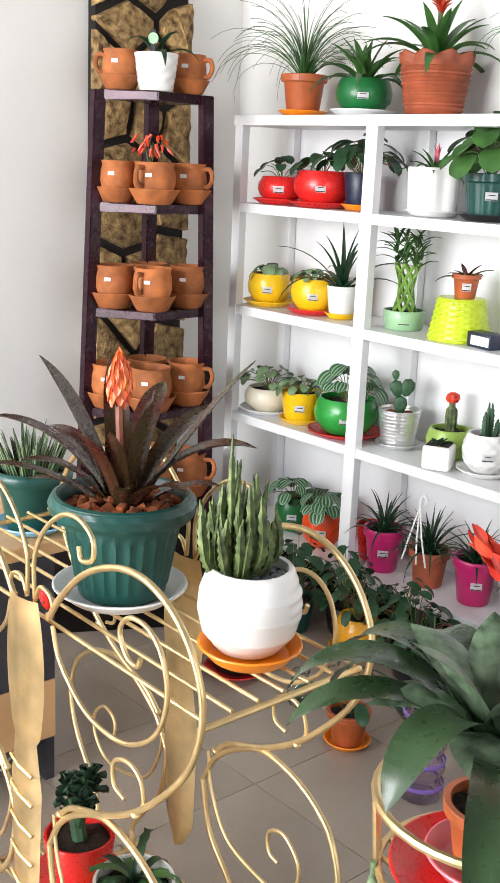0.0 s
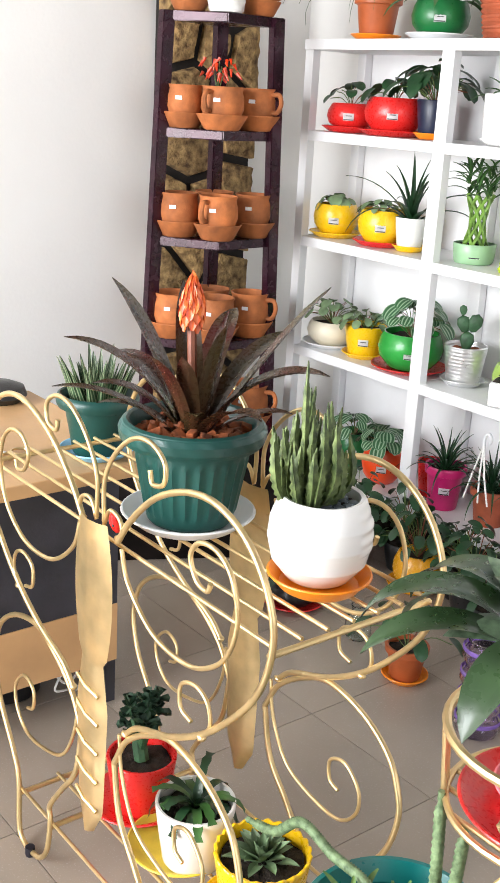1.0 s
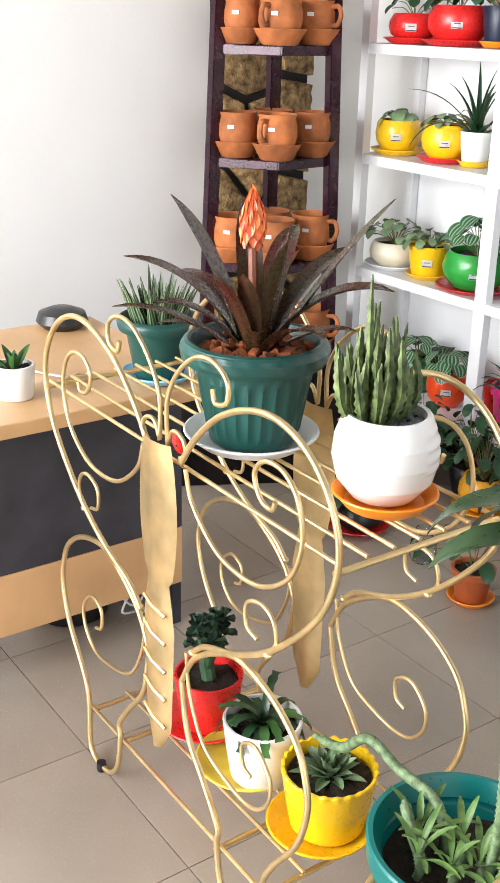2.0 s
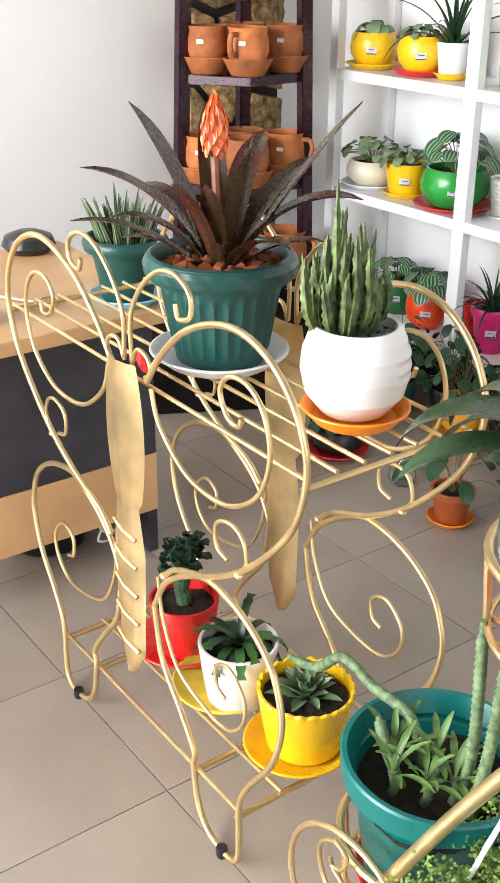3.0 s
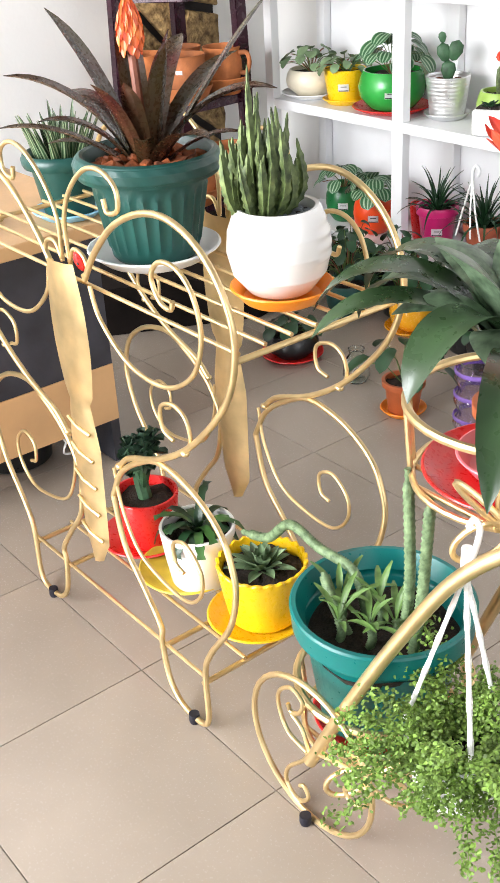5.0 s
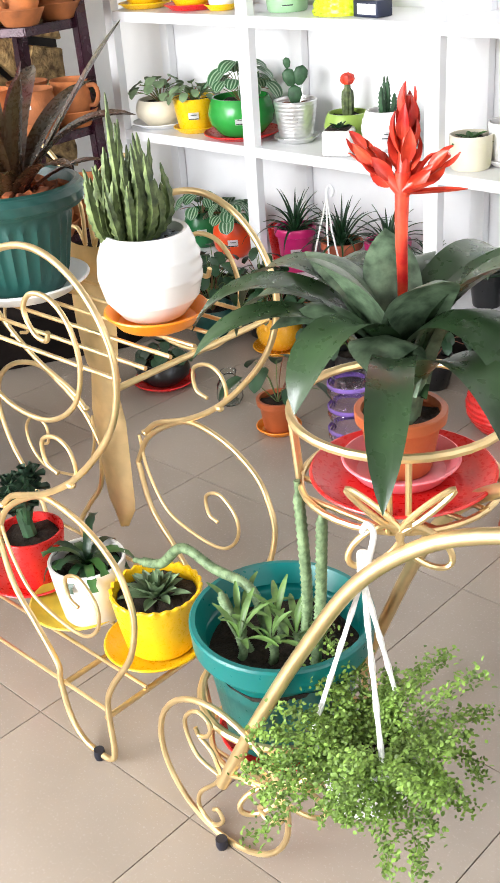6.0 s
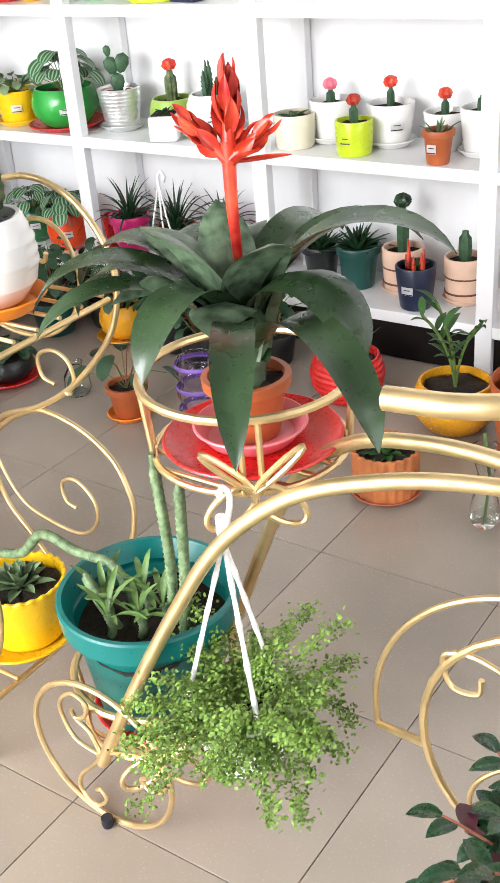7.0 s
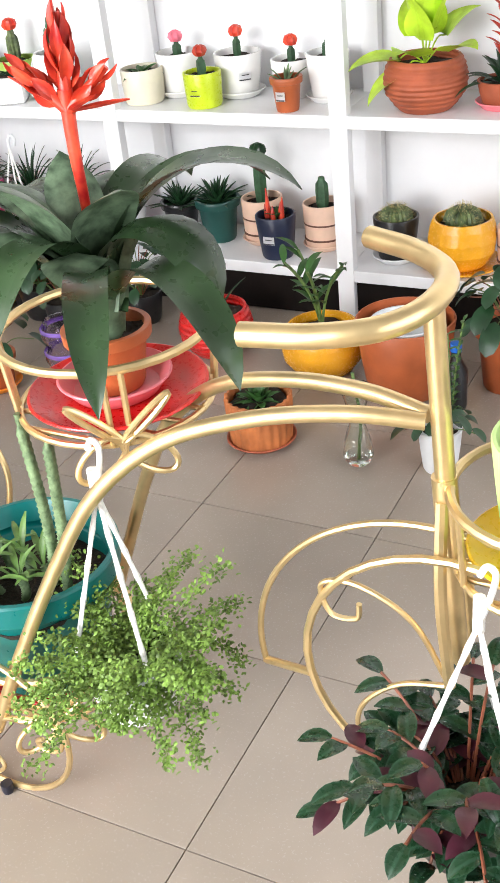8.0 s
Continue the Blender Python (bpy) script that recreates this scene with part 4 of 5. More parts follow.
# second row
p = potted(-1.965, 1.86, Z2, 0.078, 0.085, RED, "glossy red rounded pot", 'round', RED, "red plastic saucer")
round_leaved(p, "dark green heart-leaved plant", 9, 0.085, 0.075, 0.06, LEAF_DARK, 21, aspect=0.75)
p = potted(-1.755, 1.86, Z2, 0.092, 0.11, RED, "glossy red pot with a paper label", 'bowl', RED, "red plastic saucer")
round_leaved(p, "sparse dark green leaves on thin stalks", 8, 0.09, 0.085, 0.06, LEAF_DARK, 22, aspect=0.7)
p = potted(-1.585, 1.87, Z2, 0.055, 0.11, NAVY, "dark grey plastic nursery pot", 'cup', ORANGE, "orange plastic saucer", tag=None)
round_leaved(p, "bushy plant with large dark drooping leaves", 26, 0.14, 0.12, 0.085, LEAF_DARK, 23, aspect=0.6)
p = potted(-1.275, 1.87, Z2, 0.078, 0.135, WHITE_GLAZE, "white lobed ceramic pot", 'straight', WHITE_GLAZE, "white ceramic saucer", flutes(6, 0.06), tag=None)
rosette(p, "small bromeliad with thin green leaves", 14, 0.13, 0.008, LEAF, (70, 20), (30, 90), 24)
fl = plant("bromeliad_flower", "small pink bromeliad flower spike", p)
for i in range(7):
    bm = bmesh.new()
    blade(bm, arch((0, 0, 0.02 + 0.004 * i), i * 2.4, 0.05, 80, 10, 5), lance(0.008), 0.3)
    part("bract", bm, FLOWER_PINK, fl)
p = potted(-1.065, 1.87, Z2, 0.078, 0.125, GREEN_POT, "dark green fluted plastic pot", 'rim', BLACK, "dark plastic saucer", flutes(16, 0.02))
round_leaved(p, "plant with large glossy round green leaves", 24, 0.12, 0.16, 0.085, LEAF, 25)
p = potted(-0.55, 1.87, Z2, 0.07, 0.11, WHITE_GLAZE, "white ceramic pot", 'cup', tag=None)
rosette(p, "green rosette leaves", 14, 0.14, 0.01, LEAF, seed=26)

# third row
p = potted(-2.0, 1.86, Z3, 0.075, 0.105, YELLOW, "bright yellow rounded pot with a paper label", 'bowl', YELLOW, "yellow plastic saucer")
round_leaved(p, "grey-green leaves of a small peperomia", 16, 0.055, 0.05, 0.045, LEAF_GREY, 31)
p = potted(-1.765, 1.86, Z3, 0.077, 0.11, YELLOW, "bright yellow rounded pot with a paper label", 'bowl', RED, "red plastic saucer")
round_leaved(p, "olive leaves trailing over a yellow pot", 13, 0.075, 0.05, 0.05, LEAF_GREY, 32, aspect=0.7)
p = potted(-1.63, 1.86, Z3, 0.05, 0.10, WHITE_GLAZE, "small white ceramic pot with a round green sticker", 'cup', YELLOW, "wide yellow plastic saucer", tag=None)
rosette(p, "dark plant with long arching strap leaves", 18, 0.3, 0.012, LEAF_DARK, (80, 30), (25, 130), 33, shape=thorn)
p = potted(-1.365, 1.88, Z3, 0.064, 0.06, SAGE, "low sage green ceramic dish with a paper label", 'straight')
bb = plant("lucky_bamboo", "braided lucky bamboo stalks with a leafy top", (p[0], p[1], p[2] - 0.01))
for i in range(16):
    a0 = 2 * math.pi * i / 14
    d = 1 if i % 2 else -1
    pts = [Vector((math.cos(a0 + d * 0.3 * k) * (0.042 - 0.02 * math.sin(math.pi * k / 10)), math.sin(a0 + d * 0.3 * k) * (0.042 - 0.02 * math.sin(math.pi * k / 10)), 0.017 * k)) for k in range(11)]
    st = part("stalk", sweep(bmesh.new(), pts, 0.0055, 6), BAMBOO, bb)
    rg = random.Random(i)
    for k in range(5):
        bm = bmesh.new()
        blade(bm, arch(pts[-1] + Vector((0, 0, 0.02 * k - 0.01)), rg.uniform(0, 6.28), rg.uniform(0.05, 0.08), rg.uniform(20, 80), 50, 5), lance(0.0065), 0.3)
        part("leaf", bm, LEAF, st)
bumps = lambda a, q, z: (q * (1 + 0.05 * max(0, math.sin(14 * a + 3.14 * (round(z * 55) % 2)) * math.sin(z * 173))), 0)
pot((-1.13, 1.87, Z3), 0.095, 0.13, LIME, "upturned lime green pot with an embossed honeycomb", 'inverted', bumps, None, None, "potted plants on the wall shelf")
p = potted(-1.12, 1.87, Z3 + 0.13, 0.042, 0.07, TERRA_PLASTIC, "small terracotta plastic pot standing on another pot", 'rim')
rosette(p, "thin spotted leaves of a small bromeliad", 8, 0.1, 0.008, LEAF_MAROON, (45, 15), (20, 60), 34)
tr = thing("display_box", "small black box with a white label", "box", (-0.99, 1.82, Z3), -10)
part("body", boxed(-0.05, -0.03, 0, 0.05, 0.03, 0.045, bevel=0.003), NAVY, tr)
part("label", boxed(-0.03, -0.0325, 0.008, 0.045, -0.0302, 0.036), PAPER, tr, "white paper label")

# fourth row
p = potted(-1.975, 1.86, Z4, 0.085, 0.085, CREAM, "low cream ceramic bowl", 'bowl', WHITE_PLASTIC, "white saucer", tag=None)
round_leaved(p, "round olive leaves on reddish stalks", 22, 0.115, 0.085, 0.045, LEAF_GREY, 41)
p = potted(-1.79, 1.85, Z4, 0.07, 0.105, YELLOW, "bright yellow pot with a paper label", 'cup', YELLOW, "yellow plastic saucer")
round_leaved(p, "leafy peperomia with olive leaves", 16, 0.085, 0.06, 0.05, LEAF_GREY, 42, aspect=0.75)
p = potted(-1.575, 1.86, Z4, 0.104, 0.12, GREEN_BRIGHT, "glossy bright green rounded pot", 'bowl', RED, "red plastic saucer")
round_leaved(p, "watermelon peperomia with silver-striped round leaves", 22, 0.115, 0.12, 0.07, LEAF_STRIPED, 43)
p = potted(-1.355, 1.885, Z4, 0.066, 0.12, SILVER, "ribbed silver metal pot", 'cup', SILVER, "silver saucer", lambda a, q, z: (q * (1 + 0.009 * math.sin(z * 520)), 0), tag=None, soil=BARK)
op = plant("paddle_cactus", "small paddle cactus with flat green pads", p)
for (x, zz, ln, tilt) in ((0, 0.03, 0.065, 0), (-0.016, 0.085, 0.06, -0.25), (0.02, 0.09, 0.065, 0.3), (-0.022, 0.13, 0.035, -0.15)):
    bm = bmesh.new()
    lathe([(0, -ln / 2), (ln * 0.2, -ln * 0.4), (ln * 0.36, 0), (ln * 0.3, ln * 0.33), (0, ln / 2)], 16, None, bm)
    for v in bm.verts:
        v.co.y *= 0.35
    bmesh.ops.rotate(bm, verts=bm.verts, matrix=Matrix.Rotation(tilt, 3, 'Y'))
    bmesh.ops.rotate(bm, verts=bm.verts, matrix=Matrix.Rotation(0.7, 3, 'Z'))
    bmesh.ops.translate(bm, verts=bm.verts, vec=(x * 0.76, x * 0.64, zz))
    part("pad", bm, CACTUS_DARK, op)
p = potted(-1.175, 1.93, Z4, 0.07, 0.095, OLIVE_GLAZE, "leaf green embossed ceramic pot", 'bowl', tag=None)
cactus_column(p, "spiny column cactus with red flowers on top", 0.019, 0.1, CACTUS, 9, FLOWER_RED, 0.022, seed=44)
sq = thing("plant_pot", "small white square ceramic pot with faint print", "plant pot", (-1.11, 1.80, Z4), 25, "potted plants on the wall shelf")
part("body", boxed(-0.045, -0.045, 0, 0.045, 0.045, 0.078, bevel=0.01), WHITE_GLAZE, sq)
part("soil", boxed(-0.036, -0.036, 0.07, 0.036, 0.036, 0.081, bevel=0.003), SOIL, sq)
rosette((-1.11, 1.80, Z4 + 0.08), "tiny dark succulent rosette", 12, 0.035, 0.007, LEAF_DARK, (60, 15), (0, 20), 45, "succulent", 0.5, lance)
p = potted(-0.985, 1.87, Z4, 0.068, 0.12, WHITE_GLAZE, "white ceramic bowl with a woven relief", 'round', WHITE_GLAZE, "white ceramic saucer", lambda a, q, z: (q * (1 + 0.03 * math.sin(10 * a) * math.sin(z * 180)), 0))
finger_cluster(p, "thin dark upright cactus stems", 4, 0.03, 0.19, 0.008, CACTUS_DARK, 46)
p = potted(-0.665, 1.84, Z4, 0.058, 0.092, CREAM, "cream ceramic cup with small spots", 'straight', tag=None)
rosette(p, "small flat succulent rosette", 9, 0.06, 0.011, LEAF, (35, 10), (0, 40), 47, "succulent", 0.4, lance)
p = potted(-0.59, 1.925, Z4, 0.06, 0.11, WHITE_GLAZE, "white ceramic pot with a dark dot", 'cup', WHITE_GLAZE, "white ceramic saucer", tag=None)
cactus_column(p, "grafted cactus with a pink knob", 0.013, 0.045, CACTUS_DARK, 5, FLOWER_PINK, 0.02, "grafted_cactus", 48)
p = potted(-0.455, 1.815, Z4, 0.05, 0.09, LIME, "glossy lime yellow ceramic cup", 'straight', tag=-1.6)
cactus_column(p, "grafted cactus with a red knob", 0.014, 0.055, CACTUS_DARK, 4, FLOWER_RED, 0.019, "grafted_cactus", 49)
p = potted(-0.4, 1.93, Z4, 0.064, 0.108, WHITE_GLAZE, "white ceramic pot with faint print", 'cup', WHITE_GLAZE, "white ceramic saucer")
cactus_column(p, "grafted cactus with a red knob", 0.011, 0.06, CACTUS_DARK, 5, FLOWER_RED, 0.019, "grafted_cactus", 50)
p = potted(-0.19, 1.79, Z4, 0.041, 0.085, TERRA_PLASTIC, "small terracotta plastic pot", 'rim', tag=-1.6)
rosette(p, "thin pale succulent leaves", 9, 0.055, 0.005, LEAF_GREY, (80, 40), (0, 20), 51, "succulent", 0.5, lance)
p = potted(-0.235, 1.93, Z4, 0.055, 0.1, WHITE_GLAZE, "white ceramic pot", 'cup', tag=None)
cactus_column(p, "grafted cactus with a red knob", 0.011, 0.05, CACTUS_DARK, 5, FLOWER_RED, 0.019, "grafted_cactus", 52)
p = potted(-0.115, 1.9, Z4, 0.055, 0.115, WHITE_GLAZE, "white ceramic pot on a white saucer", 'cup', WHITE_GLAZE, "white ceramic saucer", tag=None)
cactus_column(p, "small green cactus", 0.014, 0.05, CACTUS_DARK, 7)
p = potted(0.175, 1.84, Z4, 0.098, 0.125, TERRA_RED, "ribbed red terracotta pot", 'bowl', shape=lambda a, q, z: (q * (1 + 0.014 * math.sin(z * 470)), 0), tag=None)
ph = plant("pothos_plant", "pothos with large lime yellow heart-shaped leaves", p)
for i, (az, el, st, ln) in enumerate(((3.6, 10, 0.07, 0.13), (-2.3, 76, 0.06, 0.12), (-0.9, 80, 0.07, 0.12), (-0.5, 25, 0.09, 0.1), (-1.75, 30, 0.05, 0.11), (0.2, 72, 0.09, 0.1), (0.6, 50, 0.08, 0.11), (2.2, 60, 0.07, 0.12), (-2.6, -20, 0.06, 0.12))):
    d = Vector((math.cos(az) * math.cos(radians(el)), math.sin(az) * math.cos(radians(el)), math.sin(radians(el))))
    s = part("stalk", rod(spline([(0, 0, 0), d * st * 0.6 + Vector((0, 0, 0.02)), d * st], 4), 0.002, 5), POTHOS, ph)
    part("leaf", heart_leaf(bmesh.new(), d * st, d, ln, ln * 0.95, 12 if el > 60 else 45), POTHOS, s)
p = potted(0.365, 1.87, Z4, 0.06, 0.06, TERRA_RED, "small red-brown pot", 'cup', PINK, "pink plastic saucer", tag=None)
rosette(p, "dark green bromeliad leaves", 24, 0.12, 0.01, LEAF_DARK, (80, 10), (20, 70), 53)
fl = plant("bromeliad_flower", "tall red bromeliad flower spike", p)
for i in range(26):
    bm = bmesh.new()
    blade(bm, arch((0, 0, 0.05 + 0.007 * i), i * 2.4, 0.055, 45, 30, 5), lance(0.009), 0.3)
    part("bract", bm, FLOWER_RED, fl)

# bottom row
p = potted(-1.82, 1.87, Z5, 0.065, 0.13, GREEN_DEEP, "deep green pot", 'round')
round_leaved(p, "round striped leaves on thin stalks", 14, 0.085, 0.08, 0.055, LEAF_STRIPED, 61)
p = potted(-1.635, 1.84, Z5, 0.07, 0.13, ORANGE_RED, "orange-red pot with a paper label", 'round')
round_leaved(p, "watermelon peperomia with striped round leaves", 20, 0.09, 0.09, 0.065, LEAF_STRIPED, 62)
p = potted(-1.45, 1.9, Z5, 0.05, 0.12, RED, "red plastic pot", 'cup', tag=None)
p = potted(-1.35, 1.85, Z5, 0.066, 0.145, MAGENTA, "magenta plastic pot with a dark green rim", 'rim')
rosette(p, "dark narrow arching leaves", 34, 0.2, 0.007, LEAF_DARK, (82, 30), (20, 120), 63, shape=thorn)
p = potted(-1.165, 1.87, Z5, 0.065, 0.12, TERRA_RED, "dark red plastic hanging pot", 'rim', tag=None)
rosette(p, "dark narrow arching leaves over a hanging pot", 38, 0.21, 0.007, LEAF_DARK, (84, 30), (20, 120), 64, shape=thorn)
hk = thing("hanger", "white plastic hook with three rope strands", "hanger", (-1.165, 1.82, Z5 + 0.09))
part("hook", rod(spline([(0, -0.02, 0.19), (0, -0.02, 0.215), (0.014, -0.02, 0.232), (0.026, -0.02, 0.218), (0.02, -0.02, 0.2)], 6), 0.0055), WHITE_PLASTIC, hk)
for d in (-0.05, 0.01, 0.05):
    part("rope", rod([(0, -0.02, 0.195), (d * 0.5, -0.03, 0.09), (d, -0.03, 0.0)], 0.003, 6), ROPE, hk)
p = potted(-0.985, 1.88, Z5, 0.07, 0.145, MAGENTA, "magenta plastic pot with a white rim", 'rim')
rosette(p, "dark narrow arching leaves", 32, 0.18, 0.007, LEAF_DARK, (84, 30), (20, 110), 65, shape=thorn)
p = potted(-0.83, 1.9, Z5, 0.06, 0.12, WHITE_GLAZE, "white ceramic pot", 'cup', tag=None)
rosette(p, "dark spiky leaves", 20, 0.12, 0.008, LEAF_DARK, (75, 20), (10, 80), 66, shape=thorn)
p = potted(-0.63, 1.9, Z5, 0.058, 0.11, BLACK, "black plastic pot", 'rim', tag=None)
rosette(p, "spiky dark aloe rosette", 34, 0.1, 0.011, LEAF_DARK, (80, 15), (0, 30), 67, "aloe", 0.5, thorn)
p = potted(-0.5, 1.9, Z5, 0.064, 0.125, GREEN_POT, "dark green plastic pot", 'rim', tag=None)
rosette(p, "spiky dark aloe rosette", 34, 0.11, 0.012, LEAF_DARK, (80, 15), (0, 30), 68, "aloe", 0.5, thorn)
STRIPES = (0.2, 0.55, 0.8)
p = potted(-0.355, 1.91, Z5, 0.058, 0.125, PEACH, "peach ceramic pot with brown lines", 'straight', PEACH, "peach saucer", tag=None, lines=STRIPES)
cactus_column(p, "ragged dark green cactus", 0.018, 0.14, CACTUS_DARK, 5, LEAF_DARK, 0.025)
p = potted(-0.265, 1.81, Z5, 0.055, 0.122, NAVY, "navy plastic nursery pot", 'cup', tag=-1.6)
ch = plant("chilli_cactus", "small succulent with red chilli-like spikes", p)
for i, (x, y, hh) in enumerate(((-0.02, 0, 0.09), (0.012, 0.01, 0.05), (0.025, -0.01, 0.07), (0.0, -0.015, 0.045), (-0.03, 0.01, 0.04))):
    part("spike", sweep(bmesh.new(), [(x, y, -0.004), (x * 1.1, y, hh * 0.5), (x * 1.2, y, hh)], lambda t: 0.008 * (1 - 0.8 * t * t), 7), FLOWER_RED, ch)
for i in range(12):
    bm = bmesh.new()
    blade(bm, arch((0, 0, -0.003), i * 2.4, 0.05, 60, 60, 5), lance(0.006), 0.3)
    part("leaf", bm, LEAF, ch)
p = potted(-0.155, 1.9, Z5, 0.055, 0.125, PEACH, "peach ceramic pot with brown lines", 'straight', PEACH, "peach saucer", tag=None, lines=STRIPES)
cactus_column(p, "knobbly column cactus", 0.018, 0.095, CACTUS_DARK, 6)
p = potted(0.08, 1.86, Z5, 0.06, 0.115, BLACK, "black tapered plastic pot", 'cup', WHITE_PLASTIC, "wide white saucer", tag=None)
spiny_ball(p, "round cactus with straw-coloured spines", 0.045, 3)
p = potted(0.275, 1.84, Z5, 0.086, 0.13, AMBER, "amber yellow dimpled ceramic pot", 'bowl', AMBER, "amber ceramic saucer", lambda a, q, z: (q * (1 - 0.05 * max(0, math.sin(5 * a + 0.6)) * max(0, math.sin(z * 24))), 0), tag=None)
spiny_ball(p, "round cactus with straw-coloured spines", 0.05, 4)
p = potted(0.42, 1.87, Z5, 0.055, 0.115, PEACH, "peach ceramic pot with brown lines", 'straight', tag=None, lines=STRIPES)

# ---- on the butterfly stand ----
ZT = TRAY + 0.004
saucer((-0.517, 0.198, ZT), 0.116, WHITE_PLASTIC, "wide white plastic saucer with a fluted rim on the stand", 0.024)
gp = pot((-0.515, 0.2, ZT + 0.008), 0.125, 0.18, GREEN_POT, "large dark green fluted plastic pot on the butterfly stand", 'planter', lambda a, q, z: (q * (1 + (0.035 * max(-0.25, math.cos(26 * a)) if 0.02 < z < 0.125 and q > 0.05 else 0.012 * abs(math.sin(11 * a + z * 90)) if 0.148 < z < 0.175 and q > 0.12 else 0)), 0), BARK)
rg = random.Random(3)
for i in range(46):
    az, q = i * 2.4, 0.092 * math.sqrt((i + 1) / 46)
    bm = boxed(-rg.uniform(0.008, 0.019), -rg.uniform(0.005, 0.011), -0.004, rg.uniform(0.008, 0.019), rg.uniform(0.005, 0.011), 0.006, bevel=0.002)
    bmesh.ops.rotate(bm, verts=bm.verts, matrix=Euler((rg.uniform(-0.7, 0.7), rg.uniform(-0.7, 0.7), rg.uniform(0, 6))).to_matrix())
    bmesh.ops.translate(bm, verts=bm.verts, vec=(math.cos(az) * q, math.sin(az) * q, 0.15 + 0.014 * (1 - q / 0.1) + rg.uniform(0, 0.01)))
    part("bark_chip", bm, BARK, gp, "orange bark chip")
PT = (-0.515, 0.2, ZT + 0.155)
br = plant("maroon_bromeliad", "bromeliad with long maroon and green strap leaves", PT)
for az, ln, rise, droop, w in ((4.15, 0.28, 66, 62, 0.024), (3.8, 0.3, 72, 22, 0.027), (4.3, 0.25, 44, 48, 0.016), (4.0, 0.17, 46, 62, 0.014),
                               (0.95, 0.34, 57, 8, 0.019), (0.75, 0.27, 64, 78, 0.027), (0.6, 0.18, 46, 52, 0.015), (2.9, 0.27, 84, 14, 0.022),
                               (1.2, 0.23, 84, 10, 0.021), (0.2, 0.22, 82, 14, 0.02), (-0.6, 0.15, 64, 70, 0.016), (-1.4, 0.19, 76, 36, 0.018),
                               (5.3, 0.17, 82, 22, 0.018), (2.2, 0.3, 66, 60, 0.022), (1.7, 0.28, 60, 55, 0.02), (3.2, 0.26, 55, 70, 0.02), (-2.0, 0.2, 62, 70, 0.02), (0.0, 0.2, 55, 70, 0.02)):
    bm = bmesh.new()
    blade(bm, arch((math.cos(az) * 0.014, math.sin(az) * 0.014, -0.01), az, ln, rise, droop, 14), blunt(w * 1.06), 0.26)
    part("leaf", bm, LEAF_MAROON, br)
part("flower_stalk", rod([(0, 0, 0), (-0.015, 0, 0.19)], 0.008), STEM_RED, br)
for i in range(54):
    t = i / 53
    z = 0.188 + 0.07 * t
    q = 0.03 * math.sin(math.pi * (0.22 + 0.72 * t)) ** 0.8
    az = i * 2.4
    bm = bmesh.new()
    blade(bm, arch((-0.015 + math.cos(az) * q * 0.7, math.sin(az) * q * 0.7, z - 0.012), az, 0.034, 100, -8, 4), lance(0.0085), 0.4)
    part("bract", bm, FLOWER_ORANGE, br, "waxy orange flower bract" if i == 0 else "")

saucer((-0.205, 0.225, ZT), 0.08, ORANGE, "orange plastic saucer on the stand", 0.024)
wp = pot((-0.215, 0.23, ZT + 0.008), 0.081, 0.138, WHITE_GLAZE, "round white ceramic pot with carved ripples", 'round',
         lambda a, q, z: (q * (1 + (0.012 * math.sin(z * 330) if 0.06 < z < 0.125 and math.cos(a - 0.75) > 0.82 else 0)), 0), SOIL)
for i in range(30):
    az, q = i * 2.4, 0.052 * math.sqrt((i + 1) / 30)
    bm = bmesh.new()
    bmesh.ops.create_icosphere(bm, subdivisions=1, radius=0.009)
    for v in bm.verts:
        v.co = Vector((v.co.x * 1.3, v.co.y, v.co.z * 0.7)) + Vector((math.cos(az) * q, math.sin(az) * q, 0.122))
    part("pebble", bm, PEBBLE, wp, "grey blue pebble")
finger_cluster((-0.238, 0.218, ZT + 0.125), "cluster of knobbly pointed green upright stems", 50, 0.063, 0.26, 0.0066, CACTUS, 7)

ZL = 0.119
saucer((-0.61, 0.17, ZL), 0.095, RED, "red plastic saucer on the lower shelf")
pot((-0.6, 0.17, ZL + 0.008), 0.068, 0.112, RED, "red plastic pot on the lower shelf", 'cup')
cs = plant("crested_succulent", "curly crested dark blue-green succulent", (-0.6, 0.17, ZL + 0.105))
part("stem", rod(spline([(0, 0, 0), (-0.012, 0, 0.05), (0.006, 0, 0.1)], 4), 0.015), CACTUS_DARK, cs)
rg = random.Random(5)
for bx, by, bz in ((-0.03, 0.0, 0.075), (0.026, -0.012, 0.095), (0.0, 0.024, 0.115), (0.012, 0.004, 0.14), (-0.014, -0.016, 0.12)):
    limb = part("limb", rod(spline([(0, 0, 0.03), (bx * 0.6, by * 0.6, bz * 0.65), (bx, by, bz)], 4), 0.008, 8), CACTUS_DARK, cs)
    for i in range(20):
        az = i * 2.4 + rg.uniform(-0.4, 0.4)
        base = Vector((bx, by, bz)) + Vector((math.cos(az) * 0.006, math.sin(az) * 0.006, rg.uniform(-0.03, 0.008)))
        bm = bmesh.new()
        blade(bm, arch(base, az, rg.uniform(0.016, 0.03), rg.uniform(-10, 80), rg.uniform(-50, 50), 5), lambda t: 0.0085 * (0.45 + t) if t < 0.9 else 0.006, 0.9)
        part("frill", bm, LEAF_CREST, limb)
saucer((-0.455, 0.165, ZL), 0.098, YELLOW_SAUCER, "dull yellow plastic saucer on the lower shelf")
pot((-0.413, 0.165, ZL + 0.008), 0.073, 0.125, WHITE_GLAZE, "white ceramic pot on the lower shelf", 'cup')
rg = random.Random(6)
